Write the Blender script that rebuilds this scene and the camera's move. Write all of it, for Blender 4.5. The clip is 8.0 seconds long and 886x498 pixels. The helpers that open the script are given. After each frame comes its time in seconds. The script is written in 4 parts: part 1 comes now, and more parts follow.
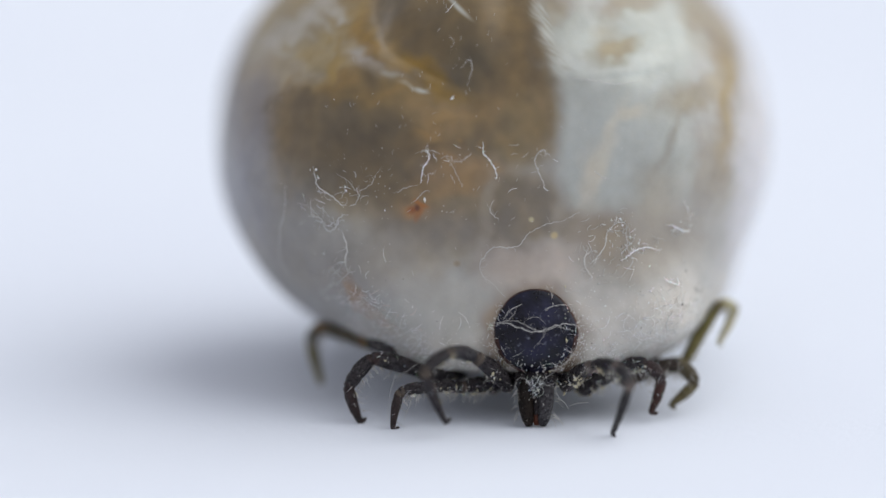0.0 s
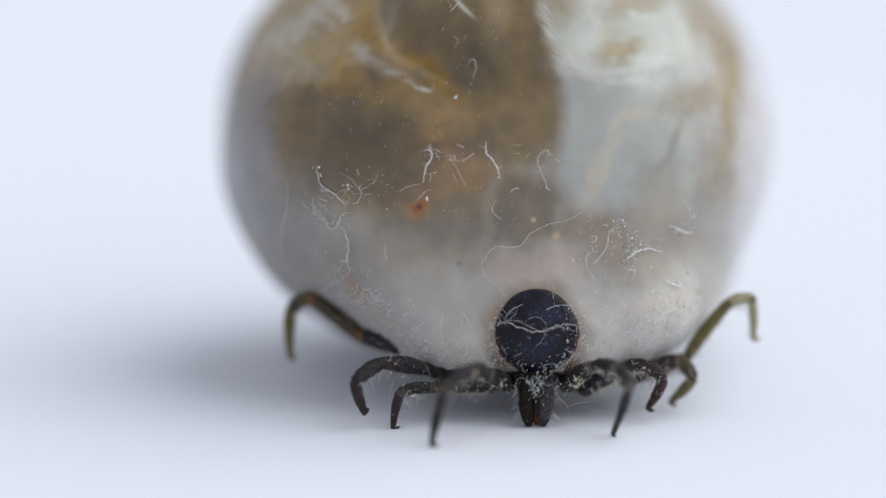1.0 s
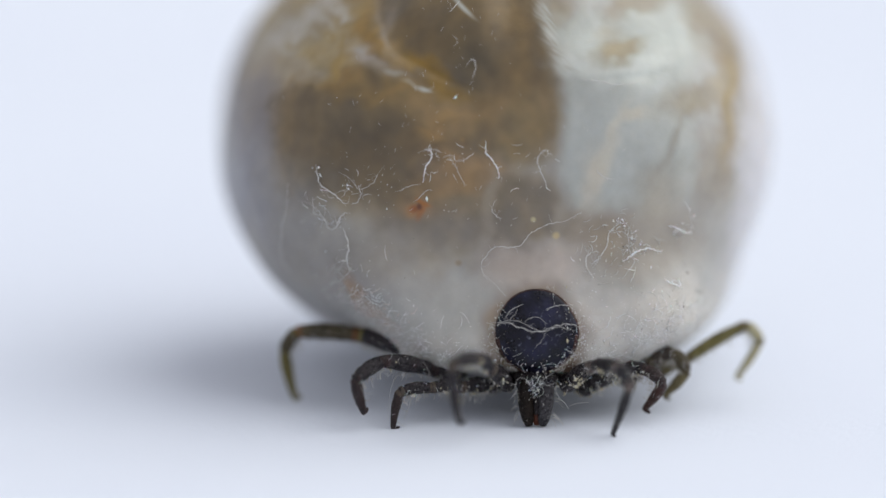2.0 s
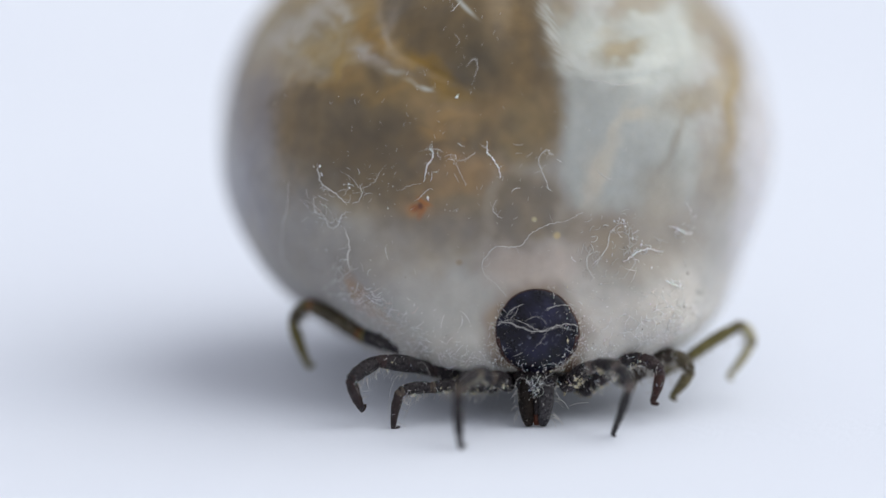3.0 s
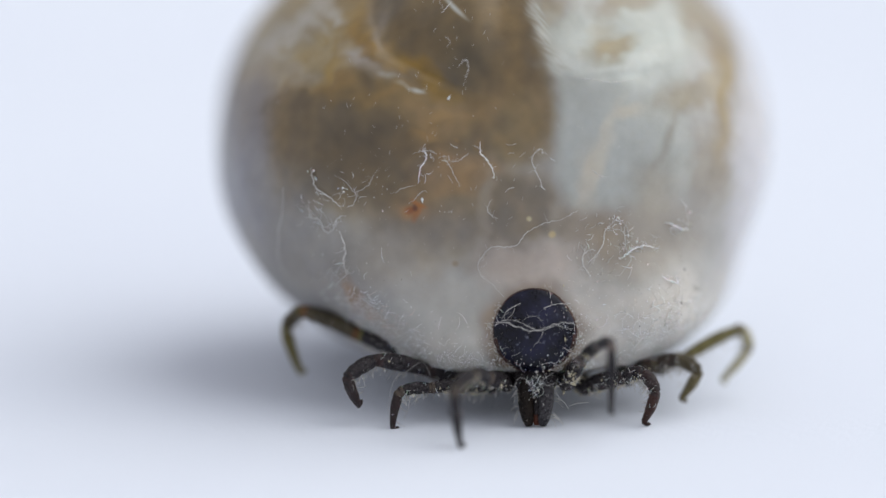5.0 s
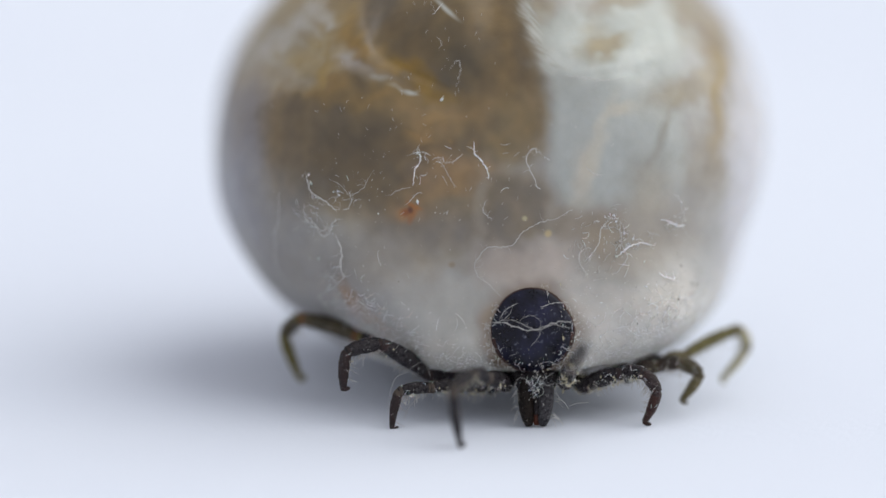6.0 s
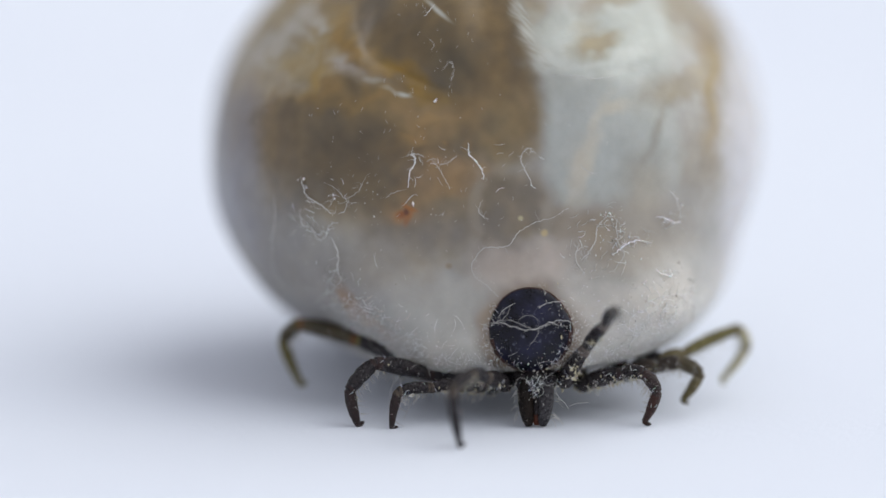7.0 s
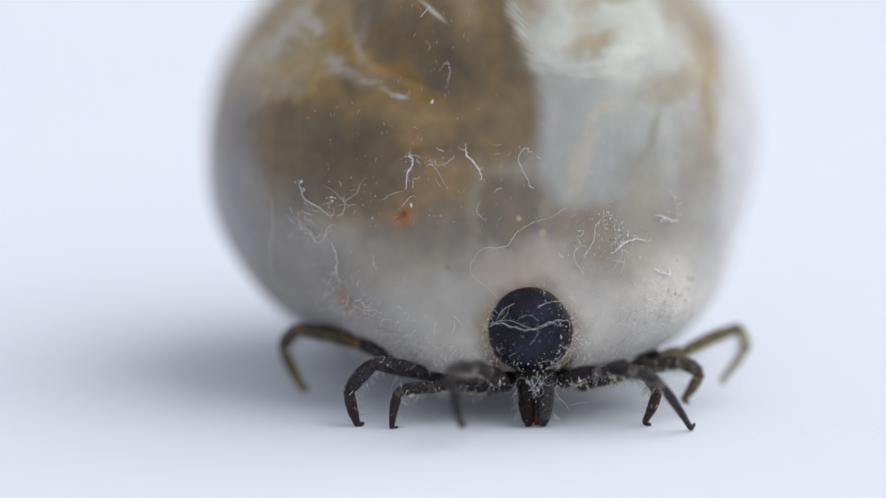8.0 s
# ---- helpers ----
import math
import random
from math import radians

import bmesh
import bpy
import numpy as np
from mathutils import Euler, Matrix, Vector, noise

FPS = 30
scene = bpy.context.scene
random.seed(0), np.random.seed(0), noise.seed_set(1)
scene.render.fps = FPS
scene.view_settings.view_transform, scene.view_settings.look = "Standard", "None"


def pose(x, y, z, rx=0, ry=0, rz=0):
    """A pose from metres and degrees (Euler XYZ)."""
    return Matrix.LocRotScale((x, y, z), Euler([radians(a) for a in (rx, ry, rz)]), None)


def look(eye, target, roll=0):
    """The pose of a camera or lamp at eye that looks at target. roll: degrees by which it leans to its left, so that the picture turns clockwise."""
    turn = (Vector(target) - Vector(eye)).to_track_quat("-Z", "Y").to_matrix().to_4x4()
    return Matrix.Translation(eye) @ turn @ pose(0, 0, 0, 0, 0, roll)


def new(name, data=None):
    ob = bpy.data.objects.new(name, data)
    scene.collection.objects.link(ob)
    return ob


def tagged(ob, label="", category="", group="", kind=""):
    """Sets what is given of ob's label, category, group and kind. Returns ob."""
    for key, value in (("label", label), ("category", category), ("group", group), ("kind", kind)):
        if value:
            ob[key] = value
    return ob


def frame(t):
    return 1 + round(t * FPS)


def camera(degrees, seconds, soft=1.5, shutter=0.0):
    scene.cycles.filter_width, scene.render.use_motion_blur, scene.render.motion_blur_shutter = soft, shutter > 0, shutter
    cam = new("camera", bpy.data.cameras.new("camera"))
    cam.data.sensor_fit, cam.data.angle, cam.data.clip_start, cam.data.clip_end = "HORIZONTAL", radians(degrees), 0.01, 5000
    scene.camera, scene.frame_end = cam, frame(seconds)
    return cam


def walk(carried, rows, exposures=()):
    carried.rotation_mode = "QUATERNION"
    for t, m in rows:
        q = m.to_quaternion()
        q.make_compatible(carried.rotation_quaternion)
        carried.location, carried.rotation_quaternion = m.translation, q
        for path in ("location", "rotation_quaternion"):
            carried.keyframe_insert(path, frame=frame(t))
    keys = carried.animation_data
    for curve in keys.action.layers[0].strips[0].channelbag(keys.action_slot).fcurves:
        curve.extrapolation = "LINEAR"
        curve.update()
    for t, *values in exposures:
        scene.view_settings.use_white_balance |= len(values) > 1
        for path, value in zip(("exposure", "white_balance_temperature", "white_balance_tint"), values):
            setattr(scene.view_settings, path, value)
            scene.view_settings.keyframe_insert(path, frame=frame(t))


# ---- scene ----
from mathutils.bvhtree import BVHTree

U = 0.001  # one millimetre; the animal is built in millimetres and scaled by U
TILT = radians(12)
RIGHT, UP, AHEAD = Vector((1, 0, 0)), Vector((0, math.sin(TILT), math.cos(TILT))), Vector((0, math.cos(TILT), -math.sin(TILT)))
EYE = (-1.39 * RIGHT + 2.66 * UP - 100 * AHEAD) * U
AIM = EYE + AHEAD * 100 * U
cam = camera(7.602, 8.0, 1.5)
cam.data.dof.use_dof = True
cam.data.dof.focus_distance = 0.09985
cam.data.dof.aperture_fstop = 26
walk(cam, [(0.0, look(EYE, AIM)), (8.0, look(EYE, AIM))], exposures=[(0.0, 0.0), (8.0, 0.0)])

# ---- light: soft daylight from a wide bright sky, high on one side ----
world = bpy.data.worlds.new("daylight")
scene.world = world
world.use_nodes = True
wn = world.node_tree.nodes
sky = wn.new("ShaderNodeTexSky")
sky.sky_type, sky.sun_disc = "NISHITA", False
sky.sun_elevation, sky.sun_rotation = radians(43), radians(90 - 6)
sky.air_density, sky.dust_density, sky.ozone_density = 1.0, 4.0, 1.0
wn["Background"].inputs["Strength"].default_value = 0.01
world.node_tree.links.new(sky.outputs[0], wn["Background"].inputs["Color"])
# a thin even cloud cover over the sky
cloud, both = wn.new("ShaderNodeBackground"), wn.new("ShaderNodeAddShader")
cloud.inputs["Color"].default_value, cloud.inputs["Strength"].default_value = (0.947, 0.955, 1.016, 1), 0.56
world.node_tree.links.new(wn["Background"].outputs[0], both.inputs[0])
world.node_tree.links.new(cloud.outputs[0], both.inputs[1])
world.node_tree.links.new(both.outputs[0], wn["World Output"].inputs["Surface"])
sun = new("sun", bpy.data.lights.new("sun", "SUN"))
sun.data.energy, sun.data.angle, sun.data.color = 2.1, radians(86), (0.983, 1.0, 0.99)
sun_from = Vector((math.cos(radians(43)) * math.cos(radians(6)), math.cos(radians(43)) * math.sin(radians(6)), math.sin(radians(43))))
sun.matrix_world = look(sun_from, (0, 0, 0))


# ---- materials ----
class Nodes:
    """A small builder of node materials."""

    def __init__(self, name):
        self.mat = bpy.data.materials.new(name)
        self.mat.use_nodes = True
        self.tree = self.mat.node_tree
        self.bsdf = self.tree.nodes["Principled BSDF"]
        turned = self.node("ShaderNodeMapping", Rotation=(0.6, 0.45, 0.8))  # no grain runs along the axes
        self.link(self.node("ShaderNodeTexCoord").outputs["Object"], turned.inputs["Vector"])
        self.place = turned.outputs["Vector"]

    def node(self, kind, **values):
        n = self.tree.nodes.new(kind)
        for key, value in values.items():
            n.inputs[key].default_value = value
        return n

    def link(self, a, b):
        self.tree.links.new(a, b)

    def noise(self, scale, detail=4.0, rough=0.6):
        n = self.node("ShaderNodeTexNoise", Scale=scale, Detail=detail, Roughness=rough)
        self.link(self.place, n.inputs["Vector"])
        return n.outputs["Fac"]

    def ramp(self, fac, stops):
        r = self.node("ShaderNodeValToRGB")
        while len(r.color_ramp.elements) < len(stops):
            r.color_ramp.elements.new(0.5)
        for e, (at, col) in zip(r.color_ramp.elements, stops):
            e.position, e.color = at, (*col, 1)
        self.link(fac, r.inputs["Fac"])
        return r.outputs["Color"]

    def mix(self, fac, a, b, blend="MIX"):
        m = self.tree.nodes.new("ShaderNodeMix")
        m.data_type, m.blend_type = "RGBA", blend
        for sock, v in ((m.inputs["Factor"], fac), (m.inputs["A"], a), (m.inputs["B"], b)):
            if isinstance(v, (int, float)):
                sock.default_value = v
            elif isinstance(v, tuple):
                sock.default_value = (*v, 1)
            else:
                self.link(v, sock)
        return m.outputs["Result"]

    def bump(self, height, distance, strength=1.0, under=None):
        b = self.node("ShaderNodeBump", Strength=strength, Distance=distance)
        self.link(height, b.inputs["Height"])
        if under is not None:
            self.link(under, b.inputs["Normal"])
        return b.outputs["Normal"]

    def finish(self, color=None, normal=None, **values):
        if color is not None:
            if isinstance(color, tuple):
                self.bsdf.inputs["Base Color"].default_value = (*color, 1)
            else:
                self.link(color, self.bsdf.inputs["Base Color"])
        if normal is not None:
            self.link(normal, self.bsdf.inputs["Normal"])
        for key, value in values.items():
            key = key.replace("_", " ")
            if isinstance(value, (int, float, tuple)):
                self.bsdf.inputs[key].default_value = value
            else:
                self.link(value, self.bsdf.inputs[key])
        return self.mat


def paper_material():
    n = Nodes("white_paper")
    fine, broad = n.noise(5200, 6, 0.7), n.noise(90, 3, 0.5)
    col = n.mix(n.ramp(broad, [(0.3, (0, 0, 0)), (0.7, (1, 1, 1))]), (0.755, 0.80, 0.90), (0.80, 0.845, 0.935))
    return n.finish(col, n.bump(fine, 0.00004, 0.5), Roughness=0.75)


def skin_material():
    """Thin stretched skin, translucent and waxy, with the gut showing brown through it."""
    n = Nodes("stretched_skin")
    pig = n.node("ShaderNodeAttribute")
    pig.attribute_name = "pigment_and_light"
    cloud, mottle, grain = n.noise(1100, 5, 0.6), n.noise(3800, 6, 0.68), n.noise(14000, 4, 0.7)
    col = n.mix(0.3, pig.outputs["Color"], n.ramp(cloud, [(0.25, (0.6, 0.58, 0.55)), (0.5, (0.98, 0.97, 0.96)), (0.75, (1.0, 1.0, 1.0))]), "MULTIPLY")
    col = n.mix(0.12, col, n.ramp(mottle, [(0.32, (0.6, 0.57, 0.53)), (0.55, (1.0, 1.0, 1.0)), (0.75, (1.0, 1.0, 1.0))]), "MULTIPLY")
    col = n.mix(0.03, col, n.ramp(grain, [(0.3, (0.6, 0.6, 0.6)), (0.6, (1.0, 1.0, 1.0))]), "MULTIPLY")
    # fine creases that run across the skin
    stretch = n.node("ShaderNodeMapping")
    stretch.inputs["Scale"].default_value = (1300, 1300, 2400)
    n.link(n.place, stretch.inputs["Vector"])
    crease = n.node("ShaderNodeTexNoise", Scale=1.0, Detail=5.0, Roughness=0.6, Distortion=1.2)
    n.link(stretch.outputs["Vector"], crease.inputs["Vector"])
    nor = n.bump(crease.outputs["Fac"], 0.00005, 0.16, n.bump(grain, 0.00001, 0.15))
    rough = n.ramp(mottle, [(0.3, (0.32, 0.32, 0.32)), (0.7, (0.5, 0.5, 0.5))])
    return n.finish(col, nor, Roughness=rough, Subsurface_Weight=0.35, Subsurface_Radius=(1.0, 0.75, 0.55), Subsurface_Scale=0.0004,
                    Specular_IOR_Level=0.5)


def chitin_material(name, dark, light, rough=0.35, dusty=0.0, gloss=0.28):
    n = Nodes(name)
    patch, grain = n.noise(2600, 4, 0.6), n.noise(16000, 5, 0.7)
    col = n.mix(n.ramp(patch, [(0.35, (0, 0, 0)), (0.75, (1, 1, 1))]), dark, light)
    col = n.mix(0.7, col, n.ramp(grain, [(0.3, (0.4, 0.4, 0.4)), (0.75, (1.7, 1.7, 1.7))]), "MULTIPLY")
    if dusty:  # fine pale dust in the pits of the shell
        speck, where = n.noise(34000, 3, 0.6), n.noise(4200, 3, 0.6)
        mask = n.mix(1.0, n.ramp(speck, [(0.56, (0, 0, 0)), (0.66, (dusty,) * 3)]), n.ramp(where, [(0.42, (0, 0, 0)), (0.6, (1, 1, 1))]), "MULTIPLY")
        col = n.mix(mask, col, (0.46, 0.46, 0.46))
    return n.finish(col, n.bump(grain, 0.000025, 0.8, n.bump(n.noise(7000, 4, 0.65), 0.0001, 0.8)), Roughness=n.ramp(grain, [(0.3, (rough,) * 3), (0.7, (rough + 0.2,) * 3)]), Specular_IOR_Level=gloss)


def scutum_material():
    n = Nodes("polished_shield")
    pits = n.node("ShaderNodeTexVoronoi", Scale=16000.0)
    n.link(n.place, pits.inputs["Vector"])
    grain, patch = n.noise(9000, 5, 0.7), n.noise(2200, 4, 0.6)
    # blue-black shell; the sky's bluish sheen is put into the colour in patches
    col = n.mix(n.ramp(patch, [(0.4, (0, 0, 0)), (0.72, (1, 1, 1))]), (0.003, 0.003, 0.008), (0.015, 0.016, 0.046))
    speck, where = n.noise(17000, 3, 0.6), n.noise(3000, 3, 0.6)
    mask = n.mix(1.0, n.ramp(speck, [(0.6, (0, 0, 0)), (0.68, (0.5,) * 3)]), n.ramp(where, [(0.45, (0, 0, 0)), (0.65, (1, 1, 1))]), "MULTIPLY")
    col = n.mix(mask, col, (0.34, 0.36, 0.46))
    nor = n.bump(pits.outputs["Distance"], 0.00001, 0.5, n.bump(grain, 0.00001, 0.4))
    return n.finish(col, nor, Roughness=n.ramp(patch, [(0.35, (0.22,) * 3), (0.65, (0.5,) * 3)]), Specular_IOR_Level=0.28)


def plain_material(name, a, b, rough=0.7, scale=9000, **more):
    n = Nodes(name)
    col = n.mix(n.noise(scale, 4), a, b)
    return n.finish(col, Roughness=rough, **more)


PAPER = paper_material()
SKIN = skin_material()
SHIELD = scutum_material()
BLACK = chitin_material("black_brown_chitin", (0.010, 0.008, 0.011), (0.044, 0.035, 0.036), 0.2, 0.2, 0.22)
BROWN = chitin_material("brown_chitin", (0.016, 0.011, 0.008), (0.06, 0.038, 0.024), 0.3, 0.2)
OLIVE = chitin_material("olive_chitin", (0.10, 0.085, 0.026), (0.21, 0.18, 0.07), 0.4)
UMBER = chitin_material("olive_brown_chitin", (0.035, 0.027, 0.013), (0.105, 0.08, 0.038), 0.35, 0.3)
AMBER = chitin_material("amber_joint_skin", (0.11, 0.05, 0.018), (0.2, 0.10, 0.045), 0.4)
RUST = chitin_material("red_brown_chitin", (0.055, 0.016, 0.010), (0.14, 0.042, 0.020))
GREY = chitin_material("grey_chitin", (0.011, 0.010, 0.014), (0.06, 0.054, 0.058), 0.2, 0.25, 0.22)
PALP = chitin_material("glossy_black_chitin", (0.004, 0.003, 0.003), (0.022, 0.015, 0.011), 0.2, 0.0, 0.12)
WISP = plain_material("sheer_lint", (0.55, 0.535, 0.51), (0.8, 0.785, 0.76), 0.6, Alpha=0.7)
LINT = plain_material("white_lint", (0.72, 0.72, 0.74), (0.9, 0.9, 0.9), 0.6, Subsurface_Weight=0.2, Subsurface_Scale=0.00002)
DUST = plain_material("pale_dust", (0.50, 0.47, 0.41), (0.8, 0.78, 0.73), 0.85)
FLAKE = plain_material("shed_skin", (0.50, 0.40, 0.35), (0.74, 0.64, 0.59), 0.7)
GRIT = plain_material("dark_grit", (0.05, 0.04, 0.035), (0.12, 0.09, 0.07), 0.8)
HAIR = plain_material("pale_bristle", (0.36, 0.345, 0.32), (0.62, 0.6, 0.57), 0.5)
MAROON = chitin_material("maroon_chitin", (0.016, 0.009, 0.009), (0.044, 0.021, 0.02), 0.28, 0.2)
RUSTY = chitin_material("dark_red_chitin", (0.028, 0.011, 0.009), (0.075, 0.029, 0.02), 0.3)
JOINT = chitin_material("joint_skin", (0.06, 0.046, 0.036), (0.13, 0.10, 0.08), 0.5)
BAND = chitin_material("pale_joint_skin", (0.10, 0.08, 0.072), (0.21, 0.17, 0.15), 0.5)
PALE = chitin_material("pale_olive_chitin", (0.30, 0.27, 0.15), (0.5, 0.46, 0.30), 0.45)
TAN = chitin_material("olive_tan_chitin", (0.09, 0.072, 0.032), (0.20, 0.165, 0.08), 0.4)
CREAM = plain_material("cream_dust", (0.42, 0.37, 0.23), (0.74, 0.68, 0.5), 0.85)


# ---- mesh helpers ----
def mesh_of(name, verts, faces, mats, slots=None, smooth=True):
    """A mesh from points in mm."""
    me = bpy.data.meshes.new(name)
    me.from_pydata([tuple(c * U for c in v) for v in verts], [], [tuple(f) for f in faces])
    for m in mats:
        me.materials.append(m)
    if slots is not None:
        me.polygons.foreach_set("material_index", slots)
    me.polygons.foreach_set("use_smooth", [smooth] * len(me.polygons))
    me.update()
    return me


def part(name, me, parent, label=""):
    ob = new(name, me)
    ob.parent = parent
    return tagged(ob, label)


class Heap:
    """Gathers points and faces of one mesh, with a material slot for each face."""

    def __init__(self):
        self.v, self.f, self.s = [], [], []

    def add(self, verts, faces, slot=0):
        k = len(self.v)
        self.v += [tuple(p) for p in verts]
        self.f += [tuple(i + k for i in f) for f in faces]
        self.s += [slot] * len(faces)

    def tube(self, path, radii, sides=6, slot=0, squash=1.0):
        """A closed tube along a path of points, with a radius at each."""
        pts = [Vector(p) for p in path]
        up, verts, faces = None, [], []
        for i, p in enumerate(pts):
            way = (pts[min(i + 1, len(pts) - 1)] - pts[max(i - 1, 0)]).normalized()
            if up is None:
                up = Vector((0, 0, 1)) if abs(way.z) < 0.9 else Vector((0, 1, 0))
            side = way.cross(up).normalized()
            up = side.cross(way).normalized()
            for k in range(sides):
                a = 2 * math.pi * k / sides
                verts.append(p + (side * math.cos(a) + up * math.sin(a) * squash) * radii[i])
        for i in range(len(pts) - 1):
            for k in range(sides):
                a, b = i * sides + k, i * sides + (k + 1) % sides
                faces.append((a, b, b + sides, a + sides))
        n = len(verts)
        verts += [pts[0], pts[-1]]
        for k in range(sides):
            faces.append((n, (k + 1) % sides, k))
            faces.append((n + 1, n - sides - 0 + k - 0, n - sides + (k + 1) % sides))
        self.add(verts, faces, slot)

    def crumb(self, at, size, rng, slot=0):
        """An uneven grain of dust."""
        o = [Vector(v) for v in ((1, 0, 0), (-1, 0, 0), (0, 1, 0), (0, -1, 0), (0, 0, 1), (0, 0, -1))]
        turn = Euler([rng.uniform(0, 6.28) for _ in range(3)]).to_matrix()
        stretch = Vector((rng.uniform(0.6, 2.0), rng.uniform(0.4, 1.1), rng.uniform(0.25, 0.7)))
        verts = [Vector(at) + turn @ Vector([c * s for c, s in zip(v, stretch)]) * size * rng.uniform(0.5, 1.3) for v in o]
        self.add(verts, [(0, 2, 4), (2, 1, 4), (1, 3, 4), (3, 0, 4), (2, 0, 5), (1, 2, 5), (3, 1, 5), (0, 3, 5)], slot)

    def mesh(self, name, *mats):
        return mesh_of(name, self.v, self.f, mats, self.s)


def smooth_path(points, step=4):
    """A curve through points (Catmull-Rom), as a denser list of points."""
    p = [Vector(q) for q in points]
    p = [p[0] * 2 - p[1]] + p + [p[-1] * 2 - p[-2]]
    out = []
    for a, b, c, d in zip(p, p[1:], p[2:], p[3:]):
        for k in range(step):
            t = k / step
            out.append(0.5 * (2 * b + (c - a) * t + (2 * a - 5 * b + 4 * c - d) * t * t + (3 * b - a - 3 * c + d) * t ** 3))
    return out + [p[-2]]


# ---- the paper ----
def build_paper():
    rng = random.Random(3)
    n, half = 60, 300.0
    # finer towards the middle; a slight unevenness, none under the animal
    line = [half * math.copysign(abs(t) ** 3, t) for t in np.linspace(-1, 1, n + 1)]
    verts, faces = [], []
    for y in line:
        for x in line:
            r = math.hypot(x, y)
            verts.append((x, y, 0.25 * min(1, max(0, r - 25) / 60) * noise.noise((x * 0.01, y * 0.01, 0)) - 0.0))
    for j in range(n):
        for i in range(n):
            a = j * (n + 1) + i
            faces.append((a, a + 1, a + n + 2, a + n + 1))
    me = mesh_of("ground_paper", verts, faces, [PAPER])
    tagged(new("ground_paper", me), "matt bluish-white sheet of paper spread under the tick", "paper", kind="structure")


build_paper()

# ---- the tick: body ----
# folds: place across and up from the body's middle, size, turn, depth
FOLDS = [(1.85, 2.3, 0.75, 0.35, 10, 0.17), (2.0, 1.58, 0.7, 0.07, 4, 0.022), (-1.75, 2.35, 1.0, 0.28, -38, 0.09),
         (-0.9, 1.7, 0.7, 0.12, -22, 0.06), (-2.6, 1.95, 1.0, 0.2, 12, 0.07), (0.2, 2.65, 0.3, 0.8, 0, 0.06)]

def body_surface(d):
    """Points of the swollen body, in mm, for unit directions d (n x 3): x across, y away from the mouth, z up."""
    # the fore side is flatter than a ball, and lowest down it hangs fuller
    r = np.minimum(np.hypot(d[:, 0], d[:, 2]), 1)
    fore_y = np.where(d[:, 1] < 0, -((1 - r ** 3.4) ** (1 / 3.4)), d[:, 1] * 0.45)
    low = np.where(d[:, 2] < 0, -(1 - (1 - np.minimum(-d[:, 2], 1)) ** 1.22), d[:, 2])
    mid = np.exp(-((d[:, 0] - 0.22) / 0.4) ** 2) * (d[:, 1] < 0)
    x, y, z = d[:, 0] * np.where(d[:, 0] > 0, 4.32, 4.22), fore_y * 5.2, (d[:, 2] + (low - d[:, 2]) * mid) * 3.62
    # grooves and folds of the stretched skin
    lump = 0.035 * np.sin(1.7 * x + 0.9 * z + 1.0) * np.sin(1.3 * z - 0.6 * y) + 0.02 * np.sin(3.1 * x - 1.1 * y) * np.sin(2.3 * z + 0.7 * x)
    for cx, cz, rx, rz, turn, deep in FOLDS:
        c, s = math.cos(math.radians(turn)), math.sin(math.radians(turn))
        u, v = (x - cx) * c + (z - cz) * s, (z - cz) * c - (x - cx) * s
        lump = lump - deep * np.exp(-(u / rx) ** 2 - (v / rz) ** 2) * (d[:, 1] < 0.2)
    p = np.stack([x, y, z], 1) + d * lump[:, None]
    # the fore end bulges towards the mouth
    p[:, 1] -= 0.80 * np.exp(-((p[:, 0] - 0.7) / 1.8) ** 2 - ((p[:, 2] + 2.62) / 0.95) ** 2) * (d[:, 1] < 0)
    for cx, cz, rx, rz, out in ((2.55, -1.85, 0.95, 0.7, 0.6), (-1.6, -1.65, 0.9, 0.55, 0.38), (-1.0, -2.55, 0.85, 0.5, 0.26), (2.65, -2.3, 0.8, 0.5, 0.24)):
        p[:, 1] -= out * np.exp(-((p[:, 0] - cx) / rx) ** 2 - ((p[:, 2] - cz) / rz) ** 2) * (d[:, 1] < 0)
    # one shoulder falls away behind a crease
    back = np.clip((p[:, 0] + 2.96) * -0.5 + (p[:, 2] - 1.05) * 0.866, 0, 1.6)
    p[:, 1] += 0.62 * back ** 1.8 * (d[:, 1] < 0) * np.clip(-d[:, 1] / 0.3, 0, 1)
    # narrower towards the back, fuller low on one side
    zr = p[:, 2] / 3.62
    p[:, 0] *= 1 - 0.118 * np.clip(zr, 0, 1) ** 2
    p[:, 0] += 0.30 * np.exp(-((p[:, 2] + 2.7) / 0.95) ** 2) * np.clip((p[:, 0] - 0.6) / 2.0, 0, 1) ** 1.5
    p[:, 0] -= 0.07 * np.exp(-((p[:, 2] + 1.0) / 1.2) ** 2) * np.clip((-p[:, 0] - 1.4) / 2.0, 0, 1) ** 1.5
    for cx, rx, drop in ((1.85, 1.0, 0.3), (-1.1, 0.9, 0.18)):
        hang = np.exp(-((p[:, 0] - cx) / rx) ** 2 - ((p[:, 2] + 2.85) / 0.55) ** 2) * (d[:, 1] < 0)
        p[:, 2] -= drop * hang
        p[:, 1] -= 0.35 * drop * hang
    p += np.array((-0.64, 5.7, 3.58))
    # the belly draws in towards the paper and rests flat on it
    low = np.clip((0.8 - p[:, 2]) / 0.8, 0, 1)[:, None]
    p[:, :2] = (-0.64, 5.7) + (p[:, :2] - (-0.64, 5.7)) * (1 - np.array((0.36, 0.24)) * low)
    k = 0.25
    p[:, 2] = k * np.log1p(np.exp(np.minimum(p[:, 2], 12) / k)) - 0.0
    return p


